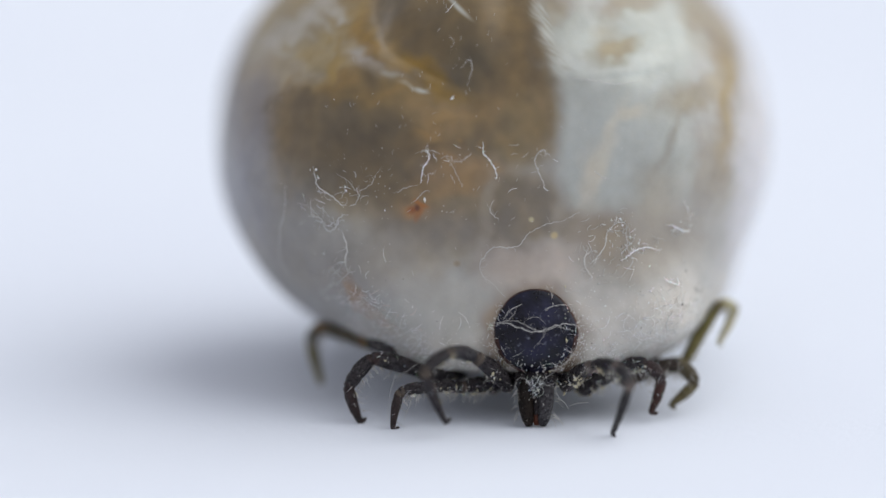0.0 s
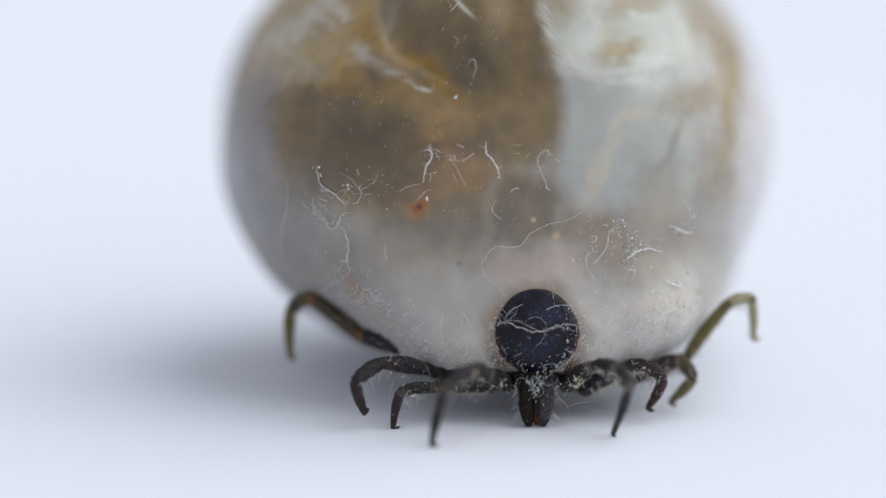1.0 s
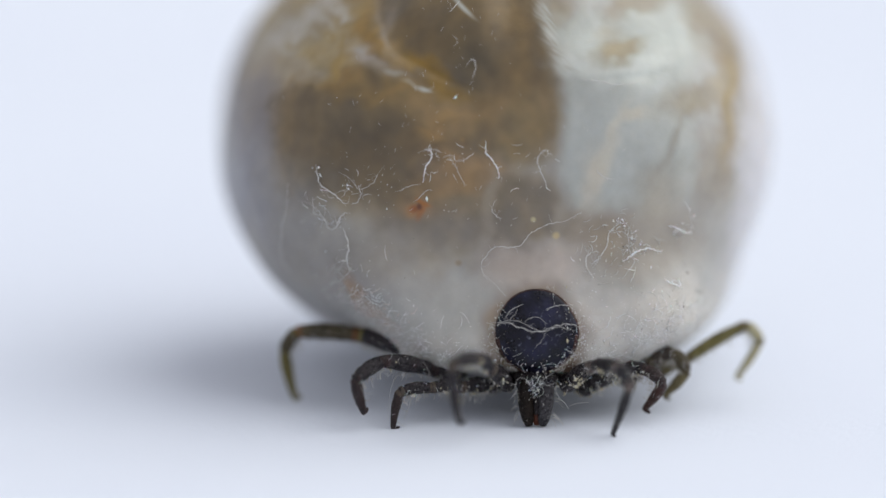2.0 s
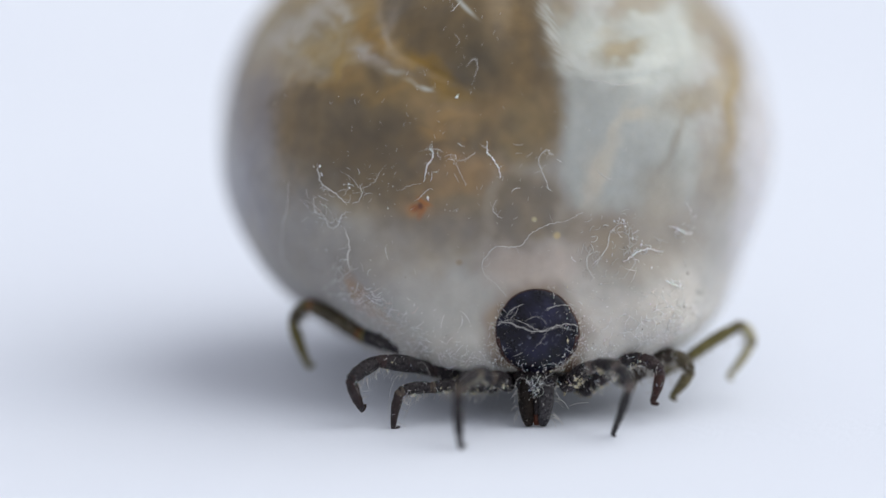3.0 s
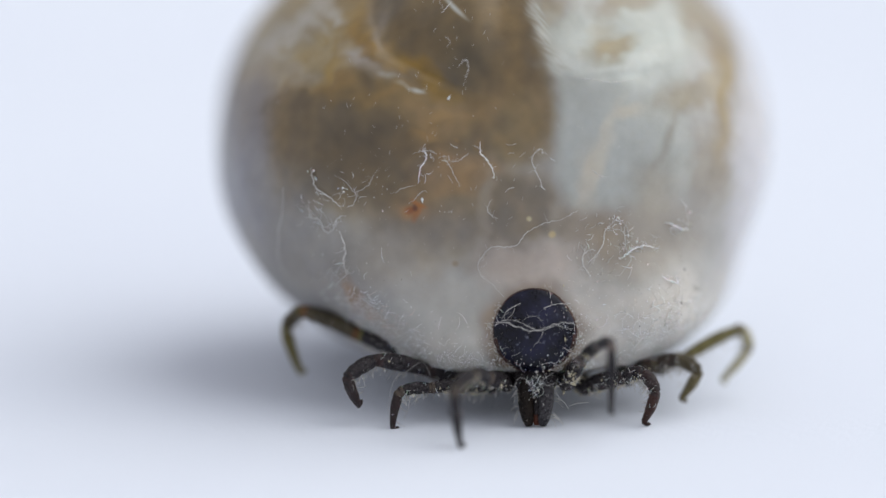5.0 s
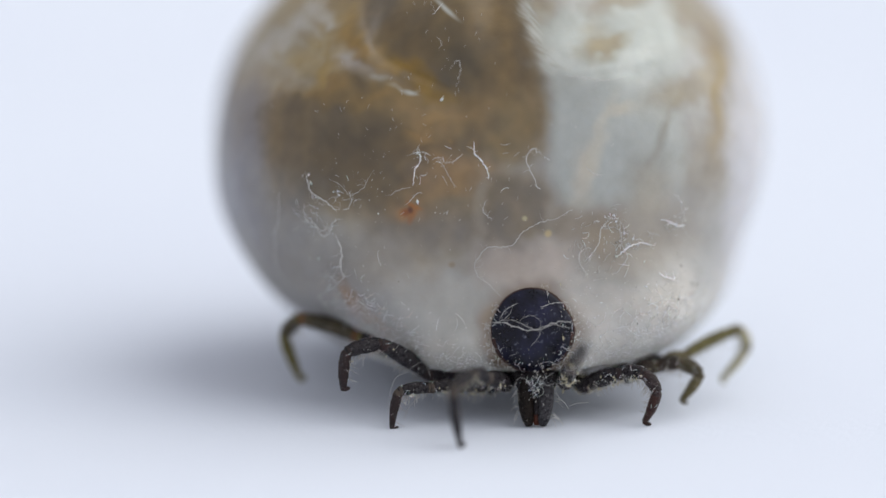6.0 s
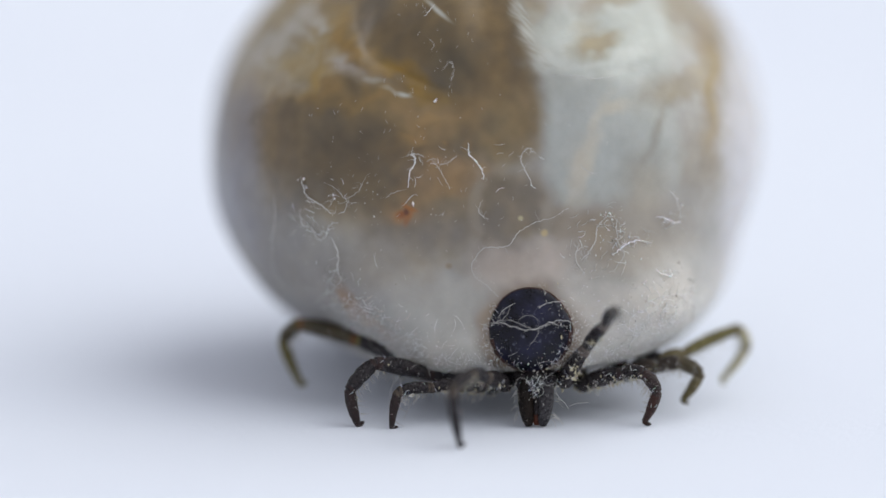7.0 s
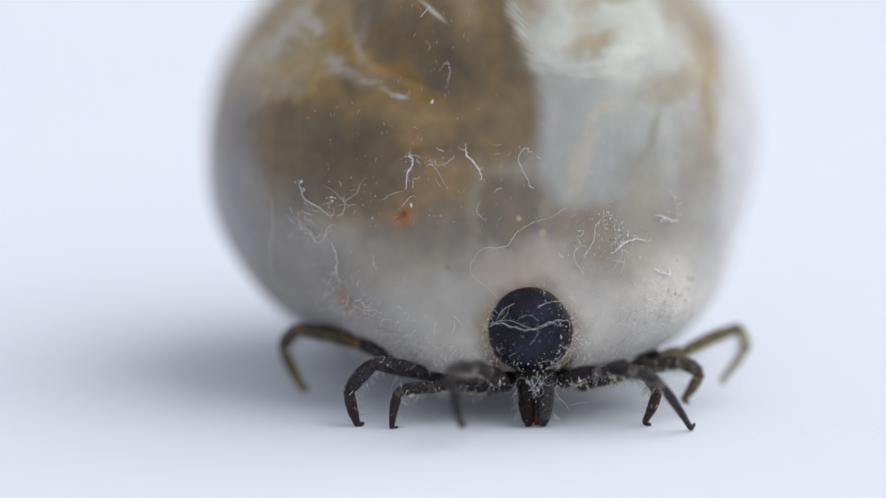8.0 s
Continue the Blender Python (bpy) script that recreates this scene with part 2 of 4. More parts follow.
def ball(n):
    """Unit directions and quads of a ball made from a cube with n x n faces a side."""
    a = np.tan(np.linspace(-np.pi / 4, np.pi / 4, n + 1))
    u, v = (m.ravel() for m in np.meshgrid(a, a, indexing="ij"))
    one = np.ones_like(u)
    sides = [(u, one, v), (-u, -one, v), (one, -u, v), (-one, u, v), (u, -v, one), (u, v, -one)]
    pts = np.concatenate([np.stack(s, 1) for s in sides])
    pts /= np.linalg.norm(pts, axis=1)[:, None]
    i, j = (m.ravel() for m in np.meshgrid(np.arange(n), np.arange(n), indexing="ij"))
    q = np.stack([i * (n + 1) + j, i * (n + 1) + j + 1, (i + 1) * (n + 1) + j + 1, (i + 1) * (n + 1) + j], 1)
    quads = np.concatenate([q + k * (n + 1) ** 2 for k in range(6)])
    _, first, back = np.unique(np.round(pts, 6), axis=0, return_index=True, return_inverse=True)
    return pts[first], back.ravel()[quads]

tick = tagged(new("tick"), "engorged grey-brown tick with short dark legs on white paper", "tick")
dirs, quads = ball(240)
dirs = dirs - np.array((0, 0.5, 0))  # the mesh is finer on the fore side
dirs /= np.linalg.norm(dirs, axis=1)[:, None]
points = body_surface(dirs)
TREE = BVHTree.FromPolygons([Vector(p) for p in points], quads.tolist())


cover = []  # the skin with the shield on it


def front(x, z, lift=0.0):
    """The place on the body's fore side over (x, z), lifted along the normal, and the normal."""
    tree = cover[-1] if cover else TREE
    at, nor, _, _ = tree.ray_cast(Vector((x, -20, z)), Vector((0, 1, 0)))
    if at is None:
        at, nor, _, _ = TREE.find_nearest(Vector((x, 2.0, z)))
    if nor.y > 0.3:
        nor = -nor
    return at + nor * lift, nor


# the gut and fat that show through the skin, and some light and shade put into the colour, as blotches: place, half
# sizes, turn, squareness, colour, strength, softness
pigment_and_light = np.tile(np.array((0.42, 0.403, 0.375)), (len(points), 1))
SKEW = Euler((0.5, 0.7, 0.4)).to_matrix()


def grain(p, scale, seed):
    """Smooth noise over the skin, skewed off the axes."""
    return noise.noise(SKEW @ Vector(p) * scale + Vector((seed, -seed, 2 * seed)))


waver = np.array([[grain(p, 1.6, 5), grain(p, 1.6, 9), grain(p, 5, 2), grain(p, 5, 7)] for p in points])
fore = np.clip((7.6 - points[:, 1]) / 2.4, 0, 1)


def blotch(x, z, rx, rz, turn, square, colour, strength, soft=0.45, wave=0.16):
    c, s = math.cos(radians(turn)), math.sin(radians(turn))
    px, pz = points[:, 0] - x + wave * (waver[:, 0] + 0.45 * waver[:, 2]), points[:, 2] - z + wave * (waver[:, 1] + 0.45 * waver[:, 3])
    u, v = np.abs(px * c + pz * s) / rx, np.abs(pz * c - px * s) / rz
    d = (u ** square + v ** square) ** (1 / square)
    k = np.clip((1 + soft - d) / (2 * soft), 0, 1)
    k = (k * k * (3 - 2 * k) * strength * fore)[:, None]
    pigment_and_light[:] = pigment_and_light * (1 - k) + np.array(colour) * k


blotch(-2.07, 5.35, 2.545, 1.422, 0, 5, (0.150, 0.104, 0.046), 0.9, 0.17)
blotch(-2.23, 3.78, 1.920, 0.729, 0, 3, (0.165, 0.13, 0.085), 0.75, 0.6)
blotch(-2.92, 3.74, 1.161, 0.599, -8, 2, (0.16, 0.128, 0.09), 0.6, 0.8)
blotch(-0.87, 3.20, 1.607, 0.535, -2, 3, (0.19, 0.15, 0.105), 0.8, 0.4)
blotch(-1.63, 2.89, 0.625, 0.422, 0, 2, (0.19, 0.15, 0.105), 0.45, 0.8)
blotch(-4.27, 4.39, 0.625, 0.692, 0, 2, (0.20, 0.155, 0.115), 0.75, 0.8)
blotch(-0.83, 5.81, 0.982, 0.707, 0, 2, (0.105, 0.076, 0.042), 0.3, 0.6)
blotch(-0.14, 4.80, 0.536, 0.756, 0, 2, (0.24, 0.175, 0.10), 0.7, 0.9)
blotch(-0.49, 5.74, 0.625, 0.632, 0, 2, (0.2, 0.145, 0.08), 0.5, 0.9)
blotch(-2.66, 4.06, 1.071, 0.464, 0, 2, (0.105, 0.076, 0.042), 0.6, 0.6)
blotch(-1.97, 3.53, 0.536, 0.263, 0, 2, (0.105, 0.076, 0.042), 0.4, 0.6)
blotch(-3.35, 4.54, 0.536, 0.495, 0, 2, (0.19, 0.15, 0.105), 0.4, 0.6)
blotch(-3.02, 4.95, 0.982, 0.246, -8, 2, (0.19, 0.135, 0.065), 0.5, 0.7)
blotch(-1.52, 4.72, 0.42, 0.18, -12, 2, (0.27, 0.195, 0.11), 0.6, 0.9, 0.3)
blotch(-2.95, 4.5, 0.7, 0.4, -5, 2, (0.15, 0.122, 0.088), 0.6, 0.8, 0.3)
blotch(-2.3, 4.12, 0.45, 0.35, 10, 2, (0.10, 0.08, 0.058), 0.55, 0.8, 0.3)
blotch(-0.32, 4.78, 0.34, 0.3, 0, 2, (0.29, 0.215, 0.12), 0.5, 0.9, 0.3)
blotch(-1.0, 5.5, 0.35, 0.5, 10, 2, (0.115, 0.09, 0.052), 0.5, 0.8, 0.3)
blotch(-1.05, 3.72, 0.3, 0.25, -20, 2, (0.32, 0.215, 0.11), 0.5, 0.9, 0.3)
blotch(-1.5, 4.2, 0.357, 0.3, 10, 2, (0.30, 0.19, 0.09), 0.3, 0.9, 0.3)
blotch(-1.17, 3.77, 0.536, 0.241, 5, 2, (0.34, 0.21, 0.095), 0.5, 0.8, 0.3)
blotch(-2.6, 4.2, 0.55, 0.38, 8, 2, (0.085, 0.064, 0.042), 0.55, 1.0, 0.3)
blotch(-2.65, 4.95, 0.7, 0.12, -5, 2, (0.26, 0.175, 0.07), 0.55, 1.0, 0.3)
blotch(-1.45, 4.55, 0.28, 0.36, 20, 2, (0.30, 0.20, 0.09), 0.5, 1.0, 0.3)
blotch(-3.6, 4.55, 0.3, 0.35, -25, 2, (0.12, 0.09, 0.06), 0.4, 1.0, 0.3)
spots = random.Random(44)
for _ in range(26):  # golden flecks of fat between the threads
    blotch(spots.gauss(-1.25, 0.45), spots.gauss(4.0, 0.42), spots.uniform(0.05, 0.16), spots.uniform(0.03, 0.09), spots.uniform(-50, 50), 2, spots.choice(((0.36, 0.22, 0.08), (0.33, 0.23, 0.12), (0.12, 0.085, 0.05))), spots.uniform(0.15, 0.4), 1.3, 0.2)
blotch(-1.86, 4.18, 0.161, 0.225, 0, 2, (0.24, 0.16, 0.06), 0.2, 0.9, 0.3)
blotch(-0.65, 4.67, 0.446, 0.338, 0, 2, (0.22, 0.15, 0.075), 0.5, 0.7)
blotch(-0.36, 5.34, 0.357, 0.491, 0, 2, (0.18, 0.125, 0.06), 0.5, 0.7)
blotch(-0.22, 4.42, 0.312, 0.513, 0, 2, (0.2, 0.16, 0.09), 0.4, 0.7)
blotch(-1.74, 5.27, 0.56, 0.13, -31, 2, (0.27, 0.165, 0.02), 0.85, 1.0, 0.2)
blotch(-2.26, 5.48, 0.357, 0.105, -40, 2, (0.30, 0.18, 0.03), 0.4, 1.2, 0.3)
blotch(-2.69, 5.8, 0.232, 0.437, 32, 2, (0.29, 0.17, 0.035), 0.65, 1.2, 0.35)
blotch(-1.67, 5.78, 0.357, 0.478, 20, 2, (0.105, 0.076, 0.042), 0.3, 0.6)
blotch(-3.75, 5.65, 0.536, 0.255, 30, 2, (0.31, 0.25, 0.13), 0.7, 0.9, 0.3)
blotch(-4.22, 5.14, 0.402, 0.206, 40, 2, (0.31, 0.26, 0.16), 0.6, 0.9, 0.3)
blotch(-4.16, 5.07, 0.357, 0.144, 50, 2, (0.30, 0.21, 0.09), 0.6, 0.8)
blotch(-3.91, 5.47, 0.268, 0.288, -35, 2, (0.28, 0.19, 0.07), 0.36, 1.4)
blotch(-3.25, 5.74, 0.214, 0.323, -22, 2, (0.60, 0.55, 0.44), 0.5, 1.6, 0.35)
blotch(-3.03, 5.52, 0.268, 0.134, -30, 2, (0.60, 0.55, 0.44), 0.5, 1.6, 0.35)
blotch(-3.58, 5.84, 0.143, 0.167, -30, 2, (0.60, 0.55, 0.44), 0.4, 1.2, 0.3)
blotch(-2.76, 5.42, 0.290, 0.068, -22, 2, (0.50, 0.46, 0.43), 0.52, 1.6, 0.15)
blotch(-3.38, 5.40, 0.446, 0.056, 8, 2, (0.50, 0.46, 0.43), 0.38, 1.6, 0.25)
blotch(-3.47, 5.31, 0.179, 0.074, 0, 2, (0.26, 0.22, 0.09), 0.45, 1.4, 0.2)
blotch(-3.32, 5.45, 0.107, 0.071, 0, 2, (0.25, 0.21, 0.08), 0.36, 1.4, 0.15)
blotch(-3.65, 5.48, 0.161, 0.110, 0, 2, (0.30, 0.24, 0.12), 0.6, 0.9, 0.2)
blotch(-2.95, 5.67, 0.089, 0.123, -30, 2, (0.27, 0.19, 0.07), 0.6, 0.9, 0.15)
blotch(-3.11, 5.37, 0.161, 0.054, -10, 2, (0.26, 0.19, 0.08), 0.36, 1.4, 0.15)
blotch(-3.73, 5.31, 0.125, 0.085, 0, 2, (0.27, 0.23, 0.10), 0.42, 1.4, 0.2)
blotch(-3.19, 5.60, 0.089, 0.080, 0, 2, (0.26, 0.23, 0.09), 0.33, 1.4, 0.15)
blotch(-3.58, 5.09, 0.232, 0.089, 20, 2, (0.25, 0.18, 0.09), 0.42, 1.4, 0.2)
blotch(-3.04, 5.83, 0.107, 0.159, -20, 2, (0.28, 0.2, 0.08), 0.36, 1.4, 0.2)
blotch(-2.56, 5.40, 0.401, 0.068, -25, 2, (0.50, 0.46, 0.43), 0.38, 1.6, 0.12)
blotch(-3.80, 5.06, 0.335, 0.056, 24, 2, (0.50, 0.46, 0.43), 0.38, 1.6, 0.2)
blotch(-3.88, 4.86, 0.268, 0.068, 38, 2, (0.50, 0.46, 0.43), 0.34, 1.6, 0.2)
blotch(-3.54, 5.21, 0.290, 0.056, -12, 2, (0.50, 0.46, 0.43), 0.38, 1.6, 0.15)
blotch(-4.07, 5.10, 0.245, 0.068, 35, 2, (0.50, 0.46, 0.43), 0.30, 1.6, 0.2)
blotch(-4.15, 4.72, 0.107, 0.149, 30, 2, (0.27, 0.22, 0.17), 0.6, 0.9, 0.2)
blotch(-3.36, 5.04, 0.446, 0.095, 10, 2, (0.22, 0.15, 0.07), 0.5, 0.8, 0.2)
blotch(-4.20, 5.32, 0.125, 0.212, -38, 2, (0.32, 0.25, 0.06), 0.75, 1.1, 0.2)
blotch(-2.46, 5.95, 0.068, 0.400, 25, 2, (0.50, 0.46, 0.43), 0.30, 1.6, 0.15)
blotch(-2.26, 5.62, 0.068, 0.244, 35, 2, (0.50, 0.46, 0.43), 0.22, 1.6, 0.15)
blotch(-2.21, 5.93, 0.068, 0.154, -35, 2, (0.50, 0.46, 0.43), 0.26, 1.6, 0.12)
for x, z, r in ((-3.44, 5.98, 0.2), (-2.98, 5.7, 0.16), (-3.3, 5.5, 0.13), (-3.6, 5.33, 0.15), (-3.85, 5.2, 0.16), (-3.72, 5.72, 0.11)):
    blotch(x, z, r * 1.3, r * 0.65, -25, 2, (0.6, 0.55, 0.46), 0.3, 1.7, 0.4)
for x, z, r in ((-3.95, 5.55, 0.2), (-3.12, 6.0, 0.15), (-3.1, 5.35, 0.2), (-3.4, 5.75, 0.09), (-2.75, 6.1, 0.15)):
    blotch(x, z, r, r * 0.7, 30, 2, (0.30, 0.215, 0.075), 0.7, 1.1, 0.4)
blotch(-3.02, 5.45, 0.38, 0.16, 35, 2, (0.26, 0.185, 0.07), 0.6, 1.2, 0.3)
blotch(-3.98, 5.74, 0.34, 0.13, 36, 2, (0.28, 0.225, 0.10), 0.6, 1.2, 0.3)
blotch(-2.62, 5.95, 0.16, 0.3, 20, 2, (0.26, 0.175, 0.055), 0.5, 1.2, 0.3)
blotch(-3.45, 5.75, 0.8, 0.45, 35, 2, (0.25, 0.185, 0.08), 0.75, 0.9, 0.3)
for k in range(9):  # a band of pale wisps across the shoulder
    blotch(-4.1 + 0.14 * k, 5.22 + 0.1 * k + 0.03 * (-1) ** k, 0.2, 0.04, 30 + 25 * (-1) ** k, 2, (0.56, 0.53, 0.50), 0.5, 1.3, 0.15)
# left edge darker: shade of the side away from the sun, in the colour
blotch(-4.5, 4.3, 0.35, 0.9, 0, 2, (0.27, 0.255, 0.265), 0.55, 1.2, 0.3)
blotch(-1.17, 6.18, 0.179, 0.027, -35, 2, (0.62, 0.63, 0.58), 0.68, 1.1, 0.02)
# small glints on the folds, put into the colour as white strokes
blotch(-2.15, 5.20, 0.089, 0.036, -8, 2, (0.62, 0.63, 0.58), 0.25, 1.1, 0.08)
blotch(-2.26, 5.24, 0.054, 0.027, 10, 2, (0.62, 0.63, 0.58), 0.16, 1.1, 0.05)
blotch(-1.98, 5.08, 0.071, 0.031, -18, 2, (0.62, 0.63, 0.58), 0.25, 1.1, 0.06)
blotch(-1.88, 5.03, 0.045, 0.027, -30, 2, (0.62, 0.63, 0.58), 0.23, 1.1, 0.05)
blotch(-1.73, 4.99, 0.098, 0.027, -8, 2, (0.62, 0.63, 0.58), 0.64, 1.1, 0.06)
blotch(-1.62, 5.02, 0.045, 0.022, 20, 2, (0.62, 0.63, 0.58), 0.18, 1.1, 0.05)
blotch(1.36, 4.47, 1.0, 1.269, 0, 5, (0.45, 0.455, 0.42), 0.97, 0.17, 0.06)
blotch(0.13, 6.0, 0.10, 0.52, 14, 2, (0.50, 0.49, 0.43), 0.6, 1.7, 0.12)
# highlight of the glossy dent and its fold edge, painted as whitish colour
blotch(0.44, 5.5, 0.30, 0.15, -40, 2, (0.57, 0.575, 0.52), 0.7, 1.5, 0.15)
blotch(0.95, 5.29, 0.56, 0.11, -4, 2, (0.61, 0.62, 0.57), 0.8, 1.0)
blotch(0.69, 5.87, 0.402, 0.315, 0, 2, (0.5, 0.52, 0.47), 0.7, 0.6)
strokes = random.Random(21)
for k in range(64):  # fine wrinkles across the pale crease, their lit and dark sides put into the colour
    f = k / 63
    x, z = 0.0 + 0.42 * f ** 1.3 + strokes.gauss(0, 0.05), 6.25 - 0.98 * f + strokes.gauss(0, 0.03)
    blotch(x, z, strokes.uniform(0.04, 0.13), strokes.uniform(0.011, 0.018), strokes.gauss(-44 + 12 * f, 7), 2, strokes.choice(((0.62, 0.63, 0.58), (0.5, 0.5, 0.46), (0.30, 0.255, 0.19))), strokes.uniform(0.12, 0.32), 1.3, 0.04)
# the rest of the dent's highlight, also in the colour
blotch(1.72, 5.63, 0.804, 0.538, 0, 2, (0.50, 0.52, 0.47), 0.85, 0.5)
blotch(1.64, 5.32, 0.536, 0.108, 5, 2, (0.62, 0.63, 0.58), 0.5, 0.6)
blotch(1.17, 5.55, 0.357, 0.140, 10, 2, (0.30, 0.23, 0.12), 0.75, 0.6)
blotch(1.00, 5.76, 0.196, 0.182, 0, 2, (0.36, 0.30, 0.2), 0.5, 0.6)
blotch(1.47, 6.10, 0.491, 0.157, 0, 2, (0.25, 0.185, 0.10), 0.6, 0.6)
blotch(2.95, 4.40, 0.196, 1.023, -6, 2, (0.25, 0.185, 0.10), 0.75, 1.0)
blotch(2.85, 5.20, 0.179, 0.417, 14, 2, (0.25, 0.185, 0.10), 0.7, 1.0)
blotch(2.47, 5.74, 0.179, 0.361, 34, 2, (0.25, 0.185, 0.10), 0.65, 1.0)
blotch(2.96, 4.71, 0.089, 0.441, 4, 2, (0.27, 0.20, 0.06), 0.55, 1.0)
blotch(2.41, 4.80, 0.580, 0.236, 10, 2, (0.31, 0.265, 0.19), 0.75, 0.6)
blotch(2.56, 3.76, 0.250, 0.598, -10, 2, (0.3, 0.25, 0.18), 0.5, 0.6)
blotch(2.06, 4.25, 0.06, 0.55, -30, 2, (0.25, 0.22, 0.165), 0.55, 1.3, 0.08)
blotch(1.76, 3.55, 0.357, 0.431, -30, 2, (0.36, 0.325, 0.265), 0.5, 0.6)
blotch(1.02, 4.16, 0.125, 0.679, -22, 2, (0.60, 0.54, 0.43), 0.55, 0.8)
blotch(1.45, 4.61, 0.214, 0.127, 0, 2, (0.60, 0.54, 0.43), 0.65, 0.7)
blotch(0.91, 3.83, 0.125, 0.256, -10, 2, (0.60, 0.54, 0.43), 0.5, 0.8)
blotch(0.74, 3.41, 0.161, 0.689, -4, 2, (0.54, 0.48, 0.39), 0.4, 0.7)
blotch(-0.72, 3.05, 0.125, 0.604, 0, 2, (0.54, 0.48, 0.39), 0.3, 0.7)
blotch(0.32, 2.98, 0.125, 0.430, 0, 2, (0.54, 0.48, 0.39), 0.3, 0.7)
blotch(1.51, 2.71, 0.982, 0.502, 0, 2.5, (0.36, 0.31, 0.25), 0.7, 0.5)
blotch(0.83, 2.80, 0.536, 0.343, 0, 2, (0.26, 0.21, 0.165), 0.5, 0.6)
blotch(-0.09, 2.38, 0.714, 0.303, 0, 3, (0.50, 0.41, 0.35), 0.72, 0.45)
blotch(-1.35, 1.65, 1.161, 0.536, 0, 2, (0.43, 0.412, 0.38), 0.8, 0.7)
blotch(-1.4, 2.75, 0.95, 0.42, 0, 2, (0.225, 0.188, 0.145), 0.6, 0.9, 0.3)
blotch(1.45, 1.38, 1.161, 0.531, 0, 2, (0.70, 0.675, 0.62), 0.85, 0.7)
blotch(-0.75, 1.02, 0.536, 0.478, 0, 2, (0.60, 0.58, 0.535), 0.8, 0.7)
blotch(-1.95, 1.13, 0.536, 0.516, 0, 2, (0.54, 0.52, 0.48), 0.7, 0.7)
blotch(0.51, 1.66, 0.536, 0.736, 0, 2, (0.64, 0.58, 0.52), 0.5, 0.8)
blotch(-1.78, 3.28, 0.26, 0.17, 0, 2, (0.34, 0.215, 0.11), 0.5, 0.9)
blotch(-1.78, 3.27, 0.13, 0.09, 20, 2, (0.42, 0.20, 0.05), 0.6, 0.9, 0.15)
blotch(-1.78, 3.28, 0.09, 0.055, 20, 2, (0.26, 0.07, 0.008), 0.85, 0.8, 0.1)
blotch(-1.73, 3.17, 0.045, 0.124, -25, 2, (0.36, 0.13, 0.02), 0.8, 0.7, 0.06)
blotch(-1.70, 3.34, 0.107, 0.036, -30, 2, (0.36, 0.13, 0.02), 0.8, 0.7, 0.06)
blotch(-1.76, 3.26, 0.035, 0.05, 15, 2, (0.09, 0.022, 0.008), 0.8, 0.7, 0.03)
blotch(-2.75, 2.02, 0.085, 0.19, 20, 2, (0.44, 0.2, 0.05), 0.9, 0.8, 0.12)
blotch(-2.73, 1.88, 0.054, 0.140, -20, 2, (0.2, 0.11, 0.05), 0.7, 0.6, 0.06)
blotch(-2.46, 1.64, 0.402, 0.089, -40, 2, (0.46, 0.33, 0.23), 0.6, 0.7, 0.2)
blotch(1.84, 3.28, 0.268, 0.348, 0, 2, (0.46, 0.40, 0.31), 0.45, 0.7)
blotch(1.70, 1.57, 0.804, 0.401, 0, 2, (0.60, 0.54, 0.48), 0.4, 0.9, 0.4)
blotch(-1.60, 1.04, 0.625, 0.362, -20, 2, (0.42, 0.385, 0.34), 0.55, 0.8, 0.4)
# paler, faintly violet strip down the right edge
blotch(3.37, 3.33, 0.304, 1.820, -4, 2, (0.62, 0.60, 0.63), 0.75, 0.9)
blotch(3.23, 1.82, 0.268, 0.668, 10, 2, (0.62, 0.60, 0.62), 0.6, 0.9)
# left flank darkened and bluer, its shade put into the colour
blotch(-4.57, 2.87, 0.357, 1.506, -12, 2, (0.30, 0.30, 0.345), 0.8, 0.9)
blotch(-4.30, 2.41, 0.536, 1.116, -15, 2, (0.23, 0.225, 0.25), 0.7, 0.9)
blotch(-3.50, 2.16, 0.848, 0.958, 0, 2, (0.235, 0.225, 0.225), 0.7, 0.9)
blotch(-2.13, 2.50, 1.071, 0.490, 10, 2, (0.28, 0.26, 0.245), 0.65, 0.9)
blotch(-1.18, 2.39, 0.045, 0.04, 0, 2, (0.18, 0.14, 0.12), 0.6, 0.7, 0.02)
blotch(0.28, 2.82, 0.054, 0.054, 0, 2, (0.6, 0.46, 0.24), 0.8, 0.5, 0.02)
blotch(-0.07, 3.06, 0.036, 0.036, 0, 2, (0.55, 0.48, 0.28), 0.8, 0.5, 0.02)
# brown collar round the shield, with the shade under its edge painted in
blotch(0.00, 1.42, 0.804, 0.747, 0, 2, (0.20, 0.13, 0.09), 0.6, 0.2)
blotch(0.46, 0.86, 0.15, 0.1, 40, 2, (0.075, 0.035, 0.022), 0.8, 0.7, 0.1)
blotch(-0.52, 0.95, 0.1, 0.14, 30, 2, (0.075, 0.035, 0.022), 0.6, 0.7, 0.1)


# flecks and marbling within the gut
fleck = np.array([noise.fractal(SKEW @ Vector(p) * 3.2, 0.7, 2.1, 2) for p in points])
streak = np.array([noise.fractal(SKEW @ Vector((p[0], p[1], p[2] * 0.75)) * 1.5 + Vector((20, 0, 0)), 0.8, 2.0, 3) for p in points])
wisp = np.array([noise.fractal(SKEW @ Vector((p[0] * 1.4, p[1], p[2])) * 2.4 + Vector((7, 3, 0)), 0.6, 2.2, 2) for p in points])
gut = np.clip((0.34 - pigment_and_light.mean(1)) / 0.2, 0, 1)[:, None]
pigment_and_light *= 1 + np.clip(fleck, -1, 1)[:, None] * (0.05 + 0.11 * gut)
